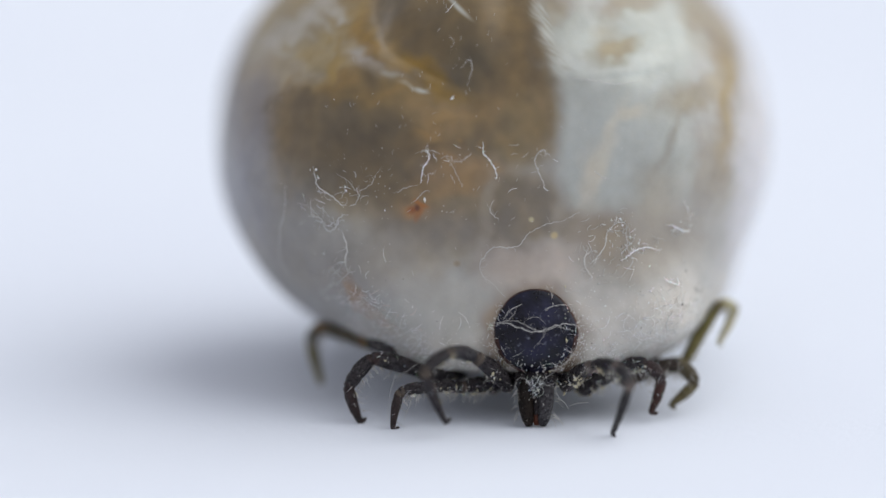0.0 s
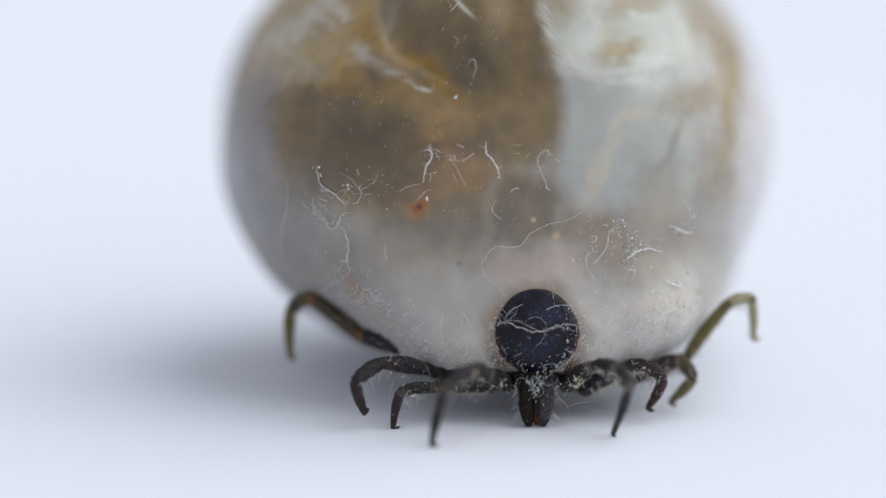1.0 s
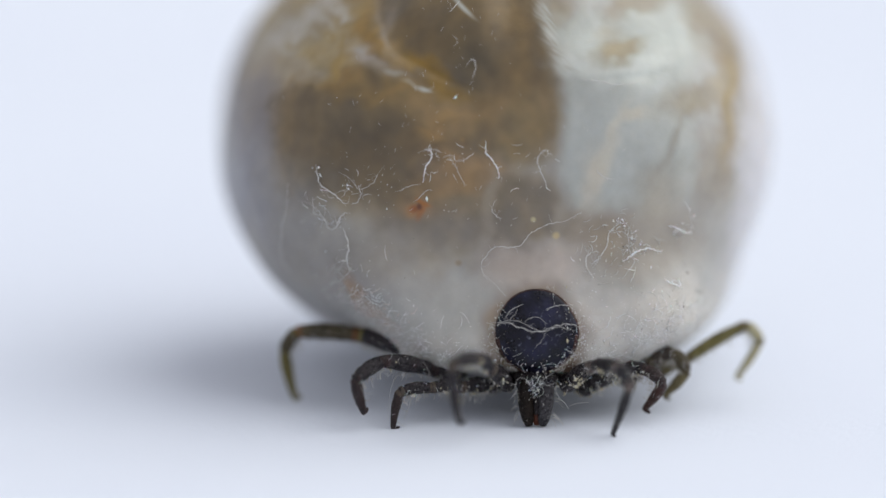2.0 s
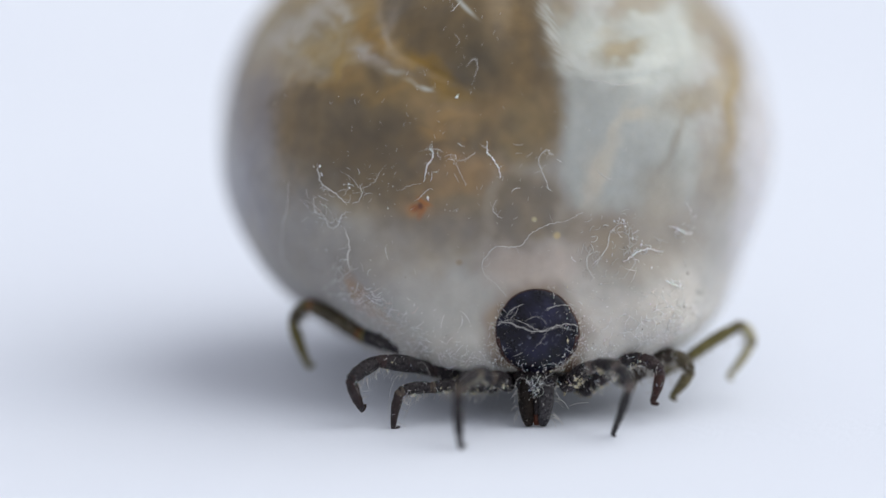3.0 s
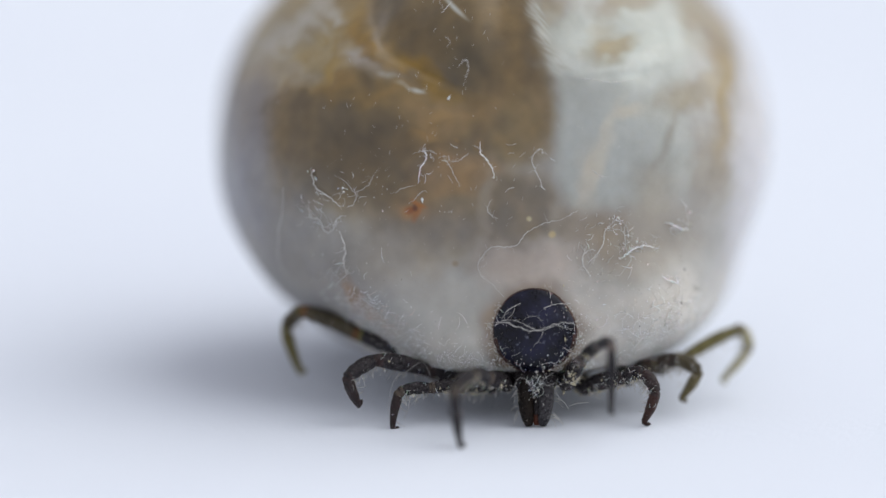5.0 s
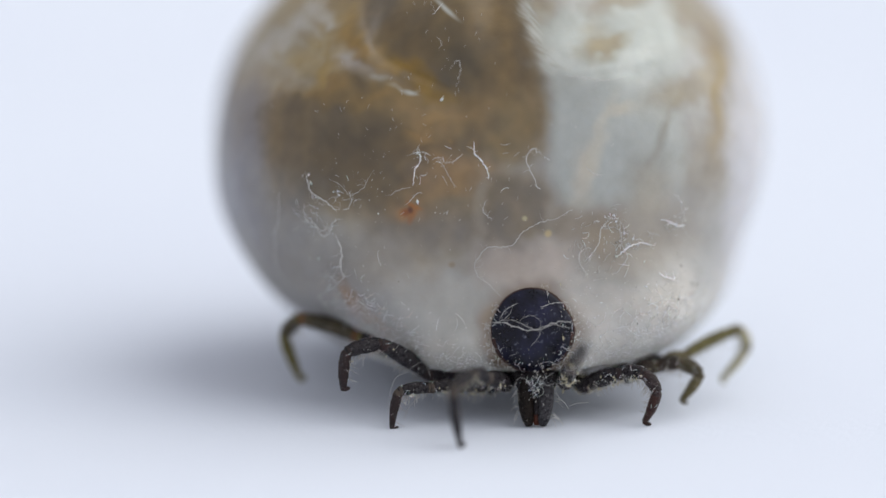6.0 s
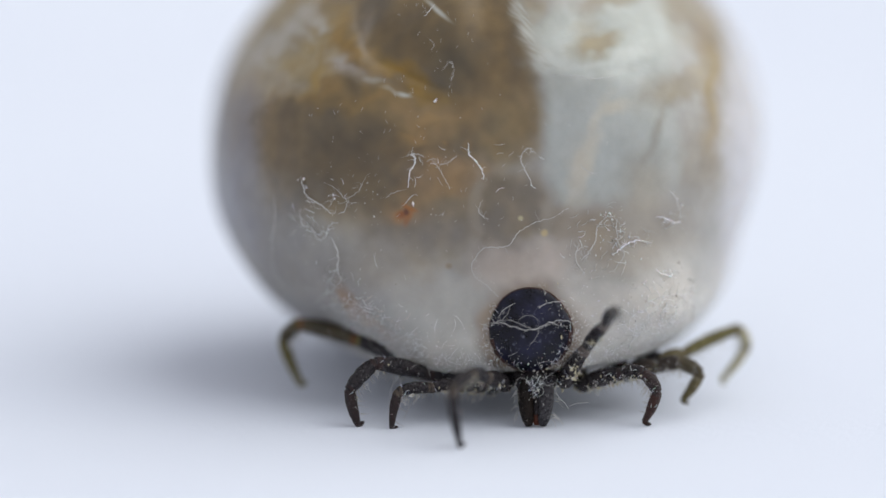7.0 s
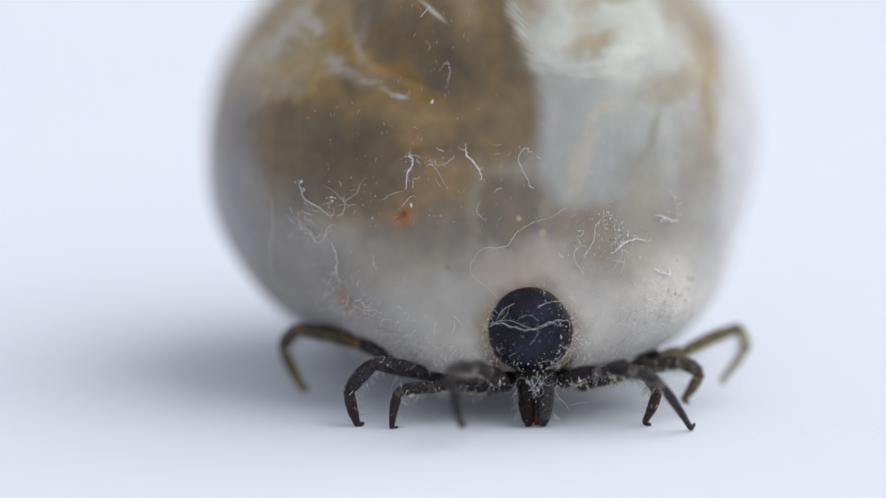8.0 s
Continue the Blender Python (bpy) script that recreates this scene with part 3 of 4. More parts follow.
pigment_and_light *= 1 + np.clip(streak, -1, 1)[:, None] * np.array((0.33, 0.27, 0.08)) * gut
pigment_and_light *= 1 + np.clip(wisp, -1, 1)[:, None] * 0.06
pigment_and_light *= np.array((1.0, 0.935, 0.785)) * gut + np.array((0.93, 0.945, 0.955)) * (1 - gut)


def build_body():
    me = bpy.data.meshes.new("body")
    me.from_pydata([tuple(c * U for c in p) for p in points], [], quads.tolist())
    me.polygons.foreach_set("use_smooth", [True] * len(me.polygons))
    tint = me.color_attributes.new("pigment_and_light", "FLOAT_COLOR", "POINT")
    tint.data.foreach_set("color", np.concatenate([np.clip(pigment_and_light, 0.005, 0.9), np.ones((len(points), 1))], 1).ravel())
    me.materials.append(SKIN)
    me.update()
    return part("body", me, tick, "swollen translucent skin, brown gut above and pale grey below")


body = build_body()


# ---- the shield behind the mouth ----
def build_scutum():
    """A nearly round polished plate that lies on the skin, domed, its rim sunk into it."""
    heap, rings, sides = Heap(), 14, 48
    cx, cz = -0.001, 1.398
    verts, faces = [], []
    for r in range(rings + 1):
        f = r / rings
        for k in range(sides):
            a = 2 * math.pi * k / sides
            w = 0.655 * (1 + 0.02 * math.cos(3 * a + 1) + 0.012 * math.sin(7 * a) + 0.006 * math.sin(19 * a + 2))
            h = 0.665 * (1.0 if math.sin(a) > 0 else 0.98)
            x, z = math.cos(a) * w * f, math.sin(a) * h * f
            if z < 0:
                x *= 1 - 0.16 * (z / h) ** 2
            lift = 0.015 + 0.085 * math.sqrt(max(0, 1 - f ** 2)) - (0.05 if r == rings else 0)
            verts.append(front(cx + x, cz + z, lift)[0])
    for r in range(rings):
        for k in range(sides):
            a, b = r * sides + k, r * sides + (k + 1) % sides
            faces.append((a, b, b + sides, a + sides))
    heap.add(verts, faces)
    for k in range(len(heap.s)):  # the rim is red-brown, most of all low down
        r, a = divmod(k, sides)
        if r >= rings - (2 if math.sin(2 * math.pi * a / sides) < -0.1 else 1):
            heap.s[k] = 1
    rng = random.Random(17)
    for _ in range(75):  # pale crumbs caught along the rim
        a, f = rng.uniform(2.6, 7.0), rng.gauss(0.99, 0.035)
        x, z = math.cos(a) * 0.64 * f, math.sin(a) * 0.65 * f
        heap.crumb(front(cx + x * (1 - 0.16 * min(0, math.sin(a)) ** 2), cz + z, 0.03)[0], rng.choice((0.006, 0.008, 0.01, 0.014)), rng, 2)
    k = len(points)
    cover.append(BVHTree.FromPolygons([Vector(p) for p in points] + [Vector(v) for v in verts], quads.tolist() + [tuple(i + k for i in f) for f in faces]))
    return part("scutum", heap.mesh("scutum", SHIELD, RUSTY, DUST), body, "small round blue-black shield dusted with lint")


build_scutum()


# ---- the mouthparts ----
def build_capitulum():
    rng = random.Random(8)
    base = Heap()
    base.tube([(0, 0.9, 0.78), (0, 0.5, 0.74), (0, 0.2, 0.69), (0, 0.02, 0.62), (0, -0.07, 0.55)], [0.26, 0.33, 0.34, 0.30, 0.17], 14, 0, 0.5)
    for _ in range(260):
        x, z = rng.gauss(0.04, 0.19), rng.gauss(0.62, 0.09)
        base.crumb((x, -0.13 + 0.5 * abs(x) + 0.25 * (z - 0.55) + rng.uniform(-0.02, 0.05), z), rng.choice((0.004, 0.005, 0.007, 0.009, 0.012, 0.02)), rng, 1)
    for _ in range(48):
        x, z = rng.gauss(0.06, 0.15), rng.gauss(0.64, 0.08)
        at = Vector((x, -0.14 + 0.5 * abs(x) + 0.25 * (z - 0.55) - 0.02, z))
        way = Vector((rng.gauss(0, 1), rng.gauss(0, 0.5), rng.gauss(0, 1))).normalized() * rng.uniform(0.05, 0.2)
        base.tube([at - way * 0.5, at + Vector((0, -0.02, rng.uniform(-0.02, 0.03))), at + way * 0.5], [0.0013, 0.002, 0.0009], 4, 2)
    cap = part("capitulum", base.mesh("capitulum", BLACK, DUST, LINT), tick, "dark head piece crusted with pale dust")
    for side, mat, label in ((-1, PALP, "dark palp"), (1, GREY, "greyish palp, flecked with cream dust")):
        h, fuzz = Heap(), Heap()
        x = side
        h.tube([(0.14 * x, 0.02, 0.72), (0.165 * x, -0.05, 0.56), (0.155 * x, -0.09, 0.42), (0.135 * x, -0.09, 0.26), (0.112 * x, -0.07, 0.11), (0.10 * x, -0.05, 0.03)],
               [0.075, 0.112, 0.116, 0.108, 0.088, 0.055], 10, 0, 0.8)
        for _ in range(11):
            z = rng.uniform(0.12, 0.6)
            at = Vector((0.24 * x, -0.06 + rng.uniform(-0.08, 0.05), z))
            tip = at + Vector((x * rng.uniform(0.05, 0.18), rng.uniform(-0.1, 0.02), rng.uniform(-0.2, -0.02)))
            fuzz.tube([at - Vector((x * 0.05, 0, 0)), (at + tip) / 2 + Vector((0, 0, 0.045)), tip], [0.0035, 0.003, 0.0015], 4, 0)
        for _ in range(12 if side > 0 else 6):
            z = rng.uniform(0.1, 0.65)
            fuzz.crumb((0.17 * x + rng.uniform(-0.07, 0.07), -0.20 + rng.uniform(0, 0.02), z), rng.choice((0.004, 0.005, 0.007, 0.012)), rng, 1)
        part("palp", h.mesh("palp", mat), cap, label)
        tagged(part("fuzz", fuzz.mesh("fuzz", HAIR, DUST), cap, "pale bristles and dust"), kind="stuff")
    h = Heap()
    h.tube([(0.02, 0.06, 0.6), (0.02, 0.0, 0.4), (0.02, -0.02, 0.24), (0.02, -0.02, 0.17)], [0.07, 0.075, 0.07, 0.06], 10, 1)
    h.tube([(0.02, -0.01, 0.26), (0.02, -0.025, 0.14), (0.02, -0.03, 0.03)], [0.064, 0.062, 0.042], 10)
    for z in (0.08, 0.13, 0.18):
        for x in (-0.03, 0.02, 0.07):
            h.tube([(x, -0.05, z), (x, -0.095, z + 0.03)], [0.018, 0.004], 5)
    part("hypostome", h.mesh("hypostome", RUST, BLACK), cap, "toothed red-brown feeding tube")


build_capitulum()

# ---- the legs ----
# hip in mm, lengths of femur, genu, tibia and tarsus in mm
LEGS = {
    "L1": ((-0.435, 0.212, 0.597), (0.832, 0.571, 0.534, 0.876)),
    "L2": ((-0.661, 0.507, 0.499), (0.484, 0.515, 0.514, 0.520)),
    "L3": ((-1.215, 0.681, 0.620), (0.428, 0.934, 0.559, 0.536)),
    "L4": ((-2.059, 0.845, 0.993), (0.641, 1.005, 0.401, 0.691)),
    "R1": ((0.470, 0.195, 0.604), (0.746, 0.631, 0.390, 1.018)),
    "R2": ((0.761, 0.483, 0.473), (0.661, 0.351, 0.339, 0.495)),
    "R3": ((1.414, 0.720, 0.556), (0.454, 0.355, 0.347, 0.474)),
    "R4": ((1.909, 0.999, 0.649), (0.418, 1.060, 0.361, 0.632)),
}
# thickness, materials from the hip to the tip
LOOK = {
    "L1": (0.95, BLACK, GREY, BLACK, BLACK), "L2": (0.87, BLACK, BLACK, BLACK, MAROON), "L3": (1.08, BLACK, BLACK, BLACK, MAROON),
    "L4": (1.05, BLACK, UMBER, UMBER, OLIVE), "R1": (0.86, BLACK, BLACK, GREY, BLACK), "R2": (0.96, BLACK, BLACK, MAROON, RUSTY),
    "R3": (1.0, BROWN, BROWN, UMBER, TAN), "R4": (0.86, TAN, OLIVE, PALE, PALE)}
JOINTS = {"L3": MAROON, "L4": AMBER, "R1": BAND, "R3": UMBER, "R4": TAN, "R2": MAROON}
SEGMENTS = ("femur", "genu", "tibia", "tarsus")
# radius in mm at five places along each segment
GIRTH = {"femur": (0.105, 0.128, 0.135, 0.125, 0.095), "genu": (0.09, 0.108, 0.112, 0.106, 0.088),
         "tibia": (0.084, 0.10, 0.102, 0.094, 0.08), "tarsus": (0.076, 0.084, 0.078, 0.064, 0.046)}


def segment_mesh(kind, length, scale, mat, rng, dusty, joint, hook, crust, hairs):
    """One piece of a leg along x, with bristles below, grains of dust and, on the tarsus, two claws and a pad."""
    h = Heap()
    path, radii = [], []
    for i in range(11):
        f = i / 10
        path.append((f * length, 0, 0.03 * math.sin(math.pi * f) * (1 if kind != "tarsus" else 0.6)))
        g = GIRTH[kind]
        k = min(int(f * 4), 3)
        radii.append(scale * (g[k] + (g[k + 1] - g[k]) * (f * 4 - k)) * (0.93 + 0.13 * rng.random()))
    path = [(-0.035, 0, 0)] + path + [(length + 0.03, 0, 0)]
    radii = [radii[0] * 0.55] + radii + [radii[-1] * 0.5]
    if kind == "tarsus":  # the hooked claw
        path[-1:] = [(length + 0.022, 0, 0.005), (length + 0.026, 0, 0.04 * hook), (length + 0.014, 0, 0.085 * hook), (length + 0.006, 0, 0.11 * hook)]
        radii[-1:] = [0.040 * scale, 0.034 * scale, 0.027 * scale, 0.008 * scale]
    h.tube(path, radii, 14, 0, 1.06)
    # softer, lighter skin at both ends, where the pieces meet
    for k in range(len(h.s)):
        ring = k // 14
        if kind != "femur" and ring < 2 or kind != "tarsus" and ring == 10:
            h.s[k] = 1
    shell, h = h.mesh(kind, mat, joint), Heap()
    for _ in range(hairs if kind != "tarsus" else hairs // 4):
        f = rng.uniform(0.08, 0.95)
        r = radii[1 + int(f * 10)]
        a = rng.gauss(-math.pi / 2, 0.9)
        out = Vector((0.35, math.cos(a), math.sin(a)))
        at = Vector((f * length, r * 0.9 * math.cos(a), r * 0.95 * math.sin(a)))
        tip = at + out * rng.uniform(0.05, 0.16)
        h.tube([at, (at + tip) / 2 + Vector((0.008, 0, 0)), tip], [0.004, 0.0033, 0.0014], 4, 0)
    for _ in range(int(dusty * 1.3)):
        f, a = rng.uniform(0, 1), rng.uniform(0, 6.28)
        r = radii[1 + min(int(f * 10), 10)]
        h.crumb((f * length, r * math.cos(a), r * math.sin(a)), rng.choice((0.003, 0.0035, 0.004, 0.005, 0.006, 0.008, 0.015 if kind in ("femur", "genu") else 0.006)), rng, rng.choice((1, 2)))
    for _ in range(int(dusty * 0.14) if kind in ("femur", "genu") else 0):  # flat cakes of dust
        f, a = rng.uniform(0, 1), rng.uniform(2.6, 6.6)
        r = radii[1 + min(int(f * 10), 10)] * 0.97
        h.crumb((f * length, r * math.cos(a), r * math.sin(a)), rng.uniform(0.016, 0.03), rng, rng.choice((1, 3, 3)))
    for _ in range(int(crust * length)):  # thick cream crusts, in clusters
        f, a = rng.uniform(0.1, 0.95), rng.uniform(3.4, 6.0)
        r = radii[1 + min(int(f * 10), 10)] * 0.95
        for _k in range(rng.randrange(4, 10)):
            g, b = f + rng.gauss(0, 0.035) / length, a + rng.gauss(0, 0.3)
            h.crumb((g * length, r * math.cos(b), r * math.sin(b)), rng.choice((0.012, 0.018, 0.024, 0.034)), rng, rng.choice((1, 3, 3)))
    for k in range(int(length * 16)):  # a row of pale bristle roots along the back
        f = (k + rng.uniform(0.2, 0.8)) / (length * 16)
        r = radii[1 + min(int(f * 10), 10)]
        h.crumb((f * length, rng.gauss(-0.03, 0.012), r * 1.04 + 0.03 * math.sin(math.pi * f)), rng.uniform(0.004, 0.007), rng, 1)
    for _ in range(int(dusty * 0.28)):  # matted wisps
        f, a = rng.uniform(0, 1), rng.uniform(0, 6.28)
        r = radii[1 + min(int(f * 10), 10)] * 1.02
        at = Vector((f * length, r * math.cos(a), r * math.sin(a)))
        way = Vector((rng.gauss(0, 1), rng.gauss(0, 1), rng.gauss(0, 1))).normalized() * rng.uniform(0.04, 0.12)
        bend = Vector((0, math.cos(a), math.sin(a))) * 0.03
        h.tube([at - way * 0.5, at + bend, at + way * 0.5 + bend * 0.5], [0.002, 0.0032, 0.0014], 4, 2)
    return shell, h.mesh("fuzz", HAIR, DUST, LINT, CREAM)


def coxa_mesh(hip, rng, dusty):
    """The hip piece: a short stout cone from the belly to the leg."""
    h = Heap()
    root = Vector((hip[0] * 0.8, hip[1] + 1.2, hip[2] - 0.05)) - Vector(hip)
    h.tube([root, root * 0.6, root * 0.25, (0, 0, 0), -root.normalized() * 0.07], [0.17, 0.165, 0.15, 0.125, 0.05], 12)
    for _ in range(dusty):
        f, a = rng.uniform(0, 0.5), rng.uniform(0, 6.28)
        at = root * f + Vector((0.14 * math.cos(a), -0.06, 0.14 * math.sin(a)))
        h.crumb(at, rng.uniform(0.008, 0.026), rng, 1)
    return h.mesh("leg", BLACK, CREAM)


# clusters of crust for each mm of femur, genu, tibia and tarsus
CRUST = {"L1": (3, 6, 4, 2), "L2": (6, 5, 2, 0), "L3": (3, 1, 1, 4), "R1": (13, 5, 1, 0), "R2": (18, 12, 1, 0), "R3": (8, 3, 0, 0)}
DUSTY = {"L1": 20, "L2": 190, "L3": 55, "L4": 14, "R1": 45, "R2": 210, "R3": 80, "R4": 5}
SIDE = {"L1": "speckled black foreleg", "L2": "speckled black leg planted on the paper", "L3": "arched dark brown leg", "L4": "arched hind leg, dark at the base and olive at the tip",
        "R1": "dark foreleg with a pale-spotted hip, lifted at times", "R2": "dark leg with a reddish-brown tip", "R3": "brown hooked leg", "R4": "thin olive-brown hind leg"}
legs = {}
for code, (hip, lengths) in LEGS.items():
    rng = random.Random(sum(ord(c) for c in code) * 7)
    leg = part("leg", coxa_mesh(hip, rng, DUSTY[code] // 2), tick, SIDE[code])
    pieces = []
    for i, kind in enumerate(SEGMENTS):
        shell, fuzz = segment_mesh(kind, lengths[i], LOOK[code][0], LOOK[code][i + 1], rng, DUSTY[code] * lengths[i] * {"femur": 1.2, "genu": 1.0, "tibia": 0.55, "tarsus": 0.25}[kind], OLIVE if code == "L4" and kind != "genu" else JOINTS.get(code, JOINT), 1 if code[0] == "R" else -1, CRUST.get(code, (0, 0, 0, 0))[i], 12 if code in ("L1", "R1") else 36)
        pieces.append((part(kind, shell, leg), tagged(part("fuzz", fuzz, leg, "fine bristles and clinging dust"), kind="stuff")))
    legs[code] = (leg, pieces)


# ---- lint, bristles and dust that cling to the animal ----
def fibre(points2, thick=0.011, owner=None, lift=0.015):
    """A white thread that lies on the skin through places (x, z), here and there a little off it."""
    rng = random.Random(int(abs(points2[0][0]) * 1000) + len(points2))
    path = smooth_path([front(x, z, lift + rng.uniform(0.0, 0.05))[0] for x, z in points2], 7)
    drift = Vector((0, 0, 0))
    for k, p in enumerate(path):
        drift = drift * 0.72 + Vector([rng.gauss(0, 0.007) for _ in range(3)])
        path[k] = p + drift
    n = len(path)
    radii = [thick * 1.12 * (0.35 + 0.65 * min(1, 5 * k / n, 5 * (n - 1 - k) / n)) * rng.uniform(0.55, 1.3) for k in range(n)]
    h = Heap()
    h.tube(path, radii, 6)
    for _ in range(n // 4):  # fine kinked ends that fray from the thread
        at = path[rng.randrange(n)]
        bits, way = [at], Vector((rng.gauss(0, 1), rng.uniform(-0.4, 0.0), rng.gauss(0, 1))).normalized()
        reach = rng.choice((0.02, 0.025, 0.03, 0.04, 0.06, 0.09))
        for _k in range(4):
            way = (way + Vector((rng.gauss(0, 0.6), 0, rng.gauss(0, 0.6)))).normalized()
            bits.append(bits[-1] + way * reach / 2)
        h.tube(bits, [thick * 0.3, thick * 0.34, thick * 0.3, thick * 0.26, thick * 0.12], 4)
    for _ in range(n // 5):  # specks caught on it
        at = path[rng.randrange(n)]
        h.crumb(at + Vector((rng.gauss(0, 0.014), -0.004, rng.gauss(0, 0.014))), thick * rng.choice((0.6, 0.8, 1.0, 1.3, 2.0)), rng, rng.choice((0, 1)))
    return part("fibre", h.mesh("fibre", LINT if thick > 0.0075 else WISP if thick > 0.0032 else HAIR, DUST), owner or body)


fibre([(-3.31, 3.79), (-3.29, 3.64), (-3.23, 3.49), (-3.08, 3.40), (-2.95, 3.31), (-2.82, 3.25)], 0.0072)
fibre([(-2.97, 3.75), (-2.82, 3.64), (-2.72, 3.49), (-2.63, 3.50), (-2.52, 3.55), (-2.42, 3.68), (-2.30, 3.86)], 0.0031)
fibre([(-2.78, 3.25), (-2.67, 3.31), (-2.61, 3.47)], 0.0045)
fibre([(-3.36, 3.32), (-3.33, 3.14), (-3.29, 3.06), (-3.20, 3.02), (-3.16, 2.92), (-3.10, 2.86), (-2.99, 2.89), (-2.96, 3.00), (-2.91, 3.08), (-2.80, 3.12)], 0.0072)
fibre([(-2.90, 2.88), (-2.84, 2.70), (-2.81, 2.54), (-2.83, 2.37), (-2.79, 2.20)], 0.0070)
fibre([(-2.83, 2.49), (-2.89, 2.32), (-2.98, 2.19)], 0.0045)
fibre([(-2.74, 2.33), (-2.85, 2.15), (-2.98, 2.04), (-3.06, 2.04)], 0.0045)
fibre([(-3.02, 2.21), (-3.06, 2.00), (-3.20, 1.81), (-3.08, 1.87)], 0.0045)
fibre([(-2.87, 3.57), (-2.86, 3.44), (-2.93, 3.35)], 0.0039)
fibre([(-3.72, 3.49), (-3.76, 3.13), (-3.80, 2.76), (-3.83, 2.36), (-3.76, 2.17), (-3.66, 2.05)], 0.0045)
fibre([(-1.63, 4.13), (-1.60, 4.02), (-1.69, 3.87), (-1.72, 3.64)], 0.0082)
fibre([(-1.77, 4.09), (-1.60, 4.13), (-1.43, 4.07)], 0.0045)
fibre([(-1.33, 4.02), (-1.26, 3.90), (-1.17, 3.73), (-1.11, 3.57)], 0.0039)
fibre([(-1.26, 3.96), (-1.09, 3.98), (-0.99, 4.07)], 0.0045)
fibre([(-0.79, 4.24), (-0.77, 4.07), (-0.67, 3.95), (-0.60, 3.82), (-0.59, 3.67)], 0.0084)
fibre([(-0.62, 3.38), (-0.68, 3.23), (-0.63, 3.12), (-0.55, 3.09)], 0.0050)
fibre([(0.21, 4.06), (0.11, 4.13), (0.02, 4.07), (-0.00, 3.92), (0.07, 3.71), (0.14, 3.56)], 0.0070)
fibre([(0.65, 3.19), (0.40, 3.06), (0.19, 3.01), (-0.02, 2.93), (-0.14, 2.82), (-0.27, 2.67), (-0.44, 2.65), (-0.61, 2.65), (-0.76, 2.55), (-0.83, 2.40), (-0.81, 2.23), (-0.72, 2.14), (-0.56, 2.00), (-0.47, 1.92)], 0.0050)
fibre([(0.86, 3.83), (0.94, 3.73), (1.03, 3.68), (1.13, 3.70)], 0.0056)
fibre([(1.21, 3.01), (1.07, 2.88), (1.04, 2.71), (0.96, 2.55), (0.88, 2.40)], 0.0074)
fibre([(0.79, 2.63), (0.73, 2.46), (0.76, 2.34), (0.84, 2.16)], 0.0074)
fibre([(0.92, 2.57), (0.79, 2.57)], 0.0045)
fibre([(0.77, 2.28), (0.65, 2.32)], 0.0045)
fibre([(1.04, 3.01), (0.96, 2.95)], 0.0067)
fibre([(1.26, 2.45), (1.36, 2.50), (1.50, 2.57), (1.64, 2.60), (1.84, 2.56)], 0.0095)
fibre([(1.38, 3.00), (1.35, 2.86), (1.36, 2.71), (1.38, 2.55), (1.44, 2.41), (1.30, 2.25), (1.22, 2.19)], 0.0050)
fibre([(1.18, 2.90), (1.29, 2.86), (1.35, 2.84)], 0.0050)
fibre([(1.94, 2.92), (2.11, 2.88), (2.21, 2.81), (2.30, 2.79)], 0.0084)
fibre([(2.16, 3.31), (2.25, 3.17), (2.30, 2.99), (2.28, 2.86)], 0.0062)
fibre([(2.30, 2.73), (2.39, 2.61), (2.49, 2.48)], 0.0039)
fibre([(1.88, 2.16), (1.99, 2.09), (2.10, 2.03), (2.11, 2.14)], 0.0084)
fibre([(1.48, 2.00), (1.57, 1.96), (1.65, 1.96)], 0.0045)
fibre([(1.73, 2.79), (1.81, 2.73), (1.84, 2.68)], 0.0045)
fibre([(2.00, 1.64), (2.05, 1.70), (1.95, 1.57), (1.94, 1.49), (2.03, 1.39), (2.15, 1.28)], 0.0050)
fibre([(2.41, 1.54), (2.40, 1.38), (2.34, 1.27)], 0.0039)
fibre([(1.82, 1.75), (1.88, 1.78), (1.95, 1.78)], 0.0039)
fibre([(-1.60, 3.50), (-1.72, 3.45), (-1.83, 3.34)], 0.0045)
fibre([(-2.08, 3.48), (-1.96, 3.56), (-1.76, 3.60)], 0.0034)
fibre([(0.53, 5.18), (0.79, 5.16), (1.00, 5.10), (1.21, 5.07), (1.55, 5.08)], 0.0050)
fibre([(-0.69, 1.53), (-0.50, 1.56), (-0.29, 1.52), (-0.08, 1.47), (0.13, 1.49), (0.30, 1.55), (0.51, 1.55), (0.66, 1.51)], 0.0056)
fibre([(-0.68, 1.48), (-0.42, 1.59), (-0.16, 1.56), (0.05, 1.45), (0.30, 1.50), (0.56, 1.47)], 0.0036)
fibre([(-0.48, 1.60), (-0.38, 1.72), (-0.21, 1.85)], 0.0045)
fibre([(-0.44, 1.58), (-0.33, 1.67), (-0.28, 1.76)], 0.0022)
fibre([(0.13, 1.76), (0.29, 1.81), (0.46, 1.79), (0.58, 1.73)], 0.0045)
fibre([(0.11, 1.47), (0.07, 1.35), (-0.03, 1.23)], 0.0022)
fibre([(-0.17, 1.62), (-0.01, 1.66), (0.14, 1.57)], 0.0022)
fibre([(0.42, 2.05), (0.52, 1.99), (0.67, 2.02)], 0.0034)
fibre([(-1.77, 0.94), (-1.52, 1.15), (-1.26, 1.13)], 0.0034)
fibre([(-2.12, 1.42), (-1.86, 1.27), (-1.64, 1.18)], 0.0034)
fibre([(-2.55, 1.10), (-2.42, 1.31), (-2.20, 1.30)], 0.0034)
fibre([(-2.81, 1.38), (-2.74, 1.63), (-2.79, 1.78)], 0.0039)
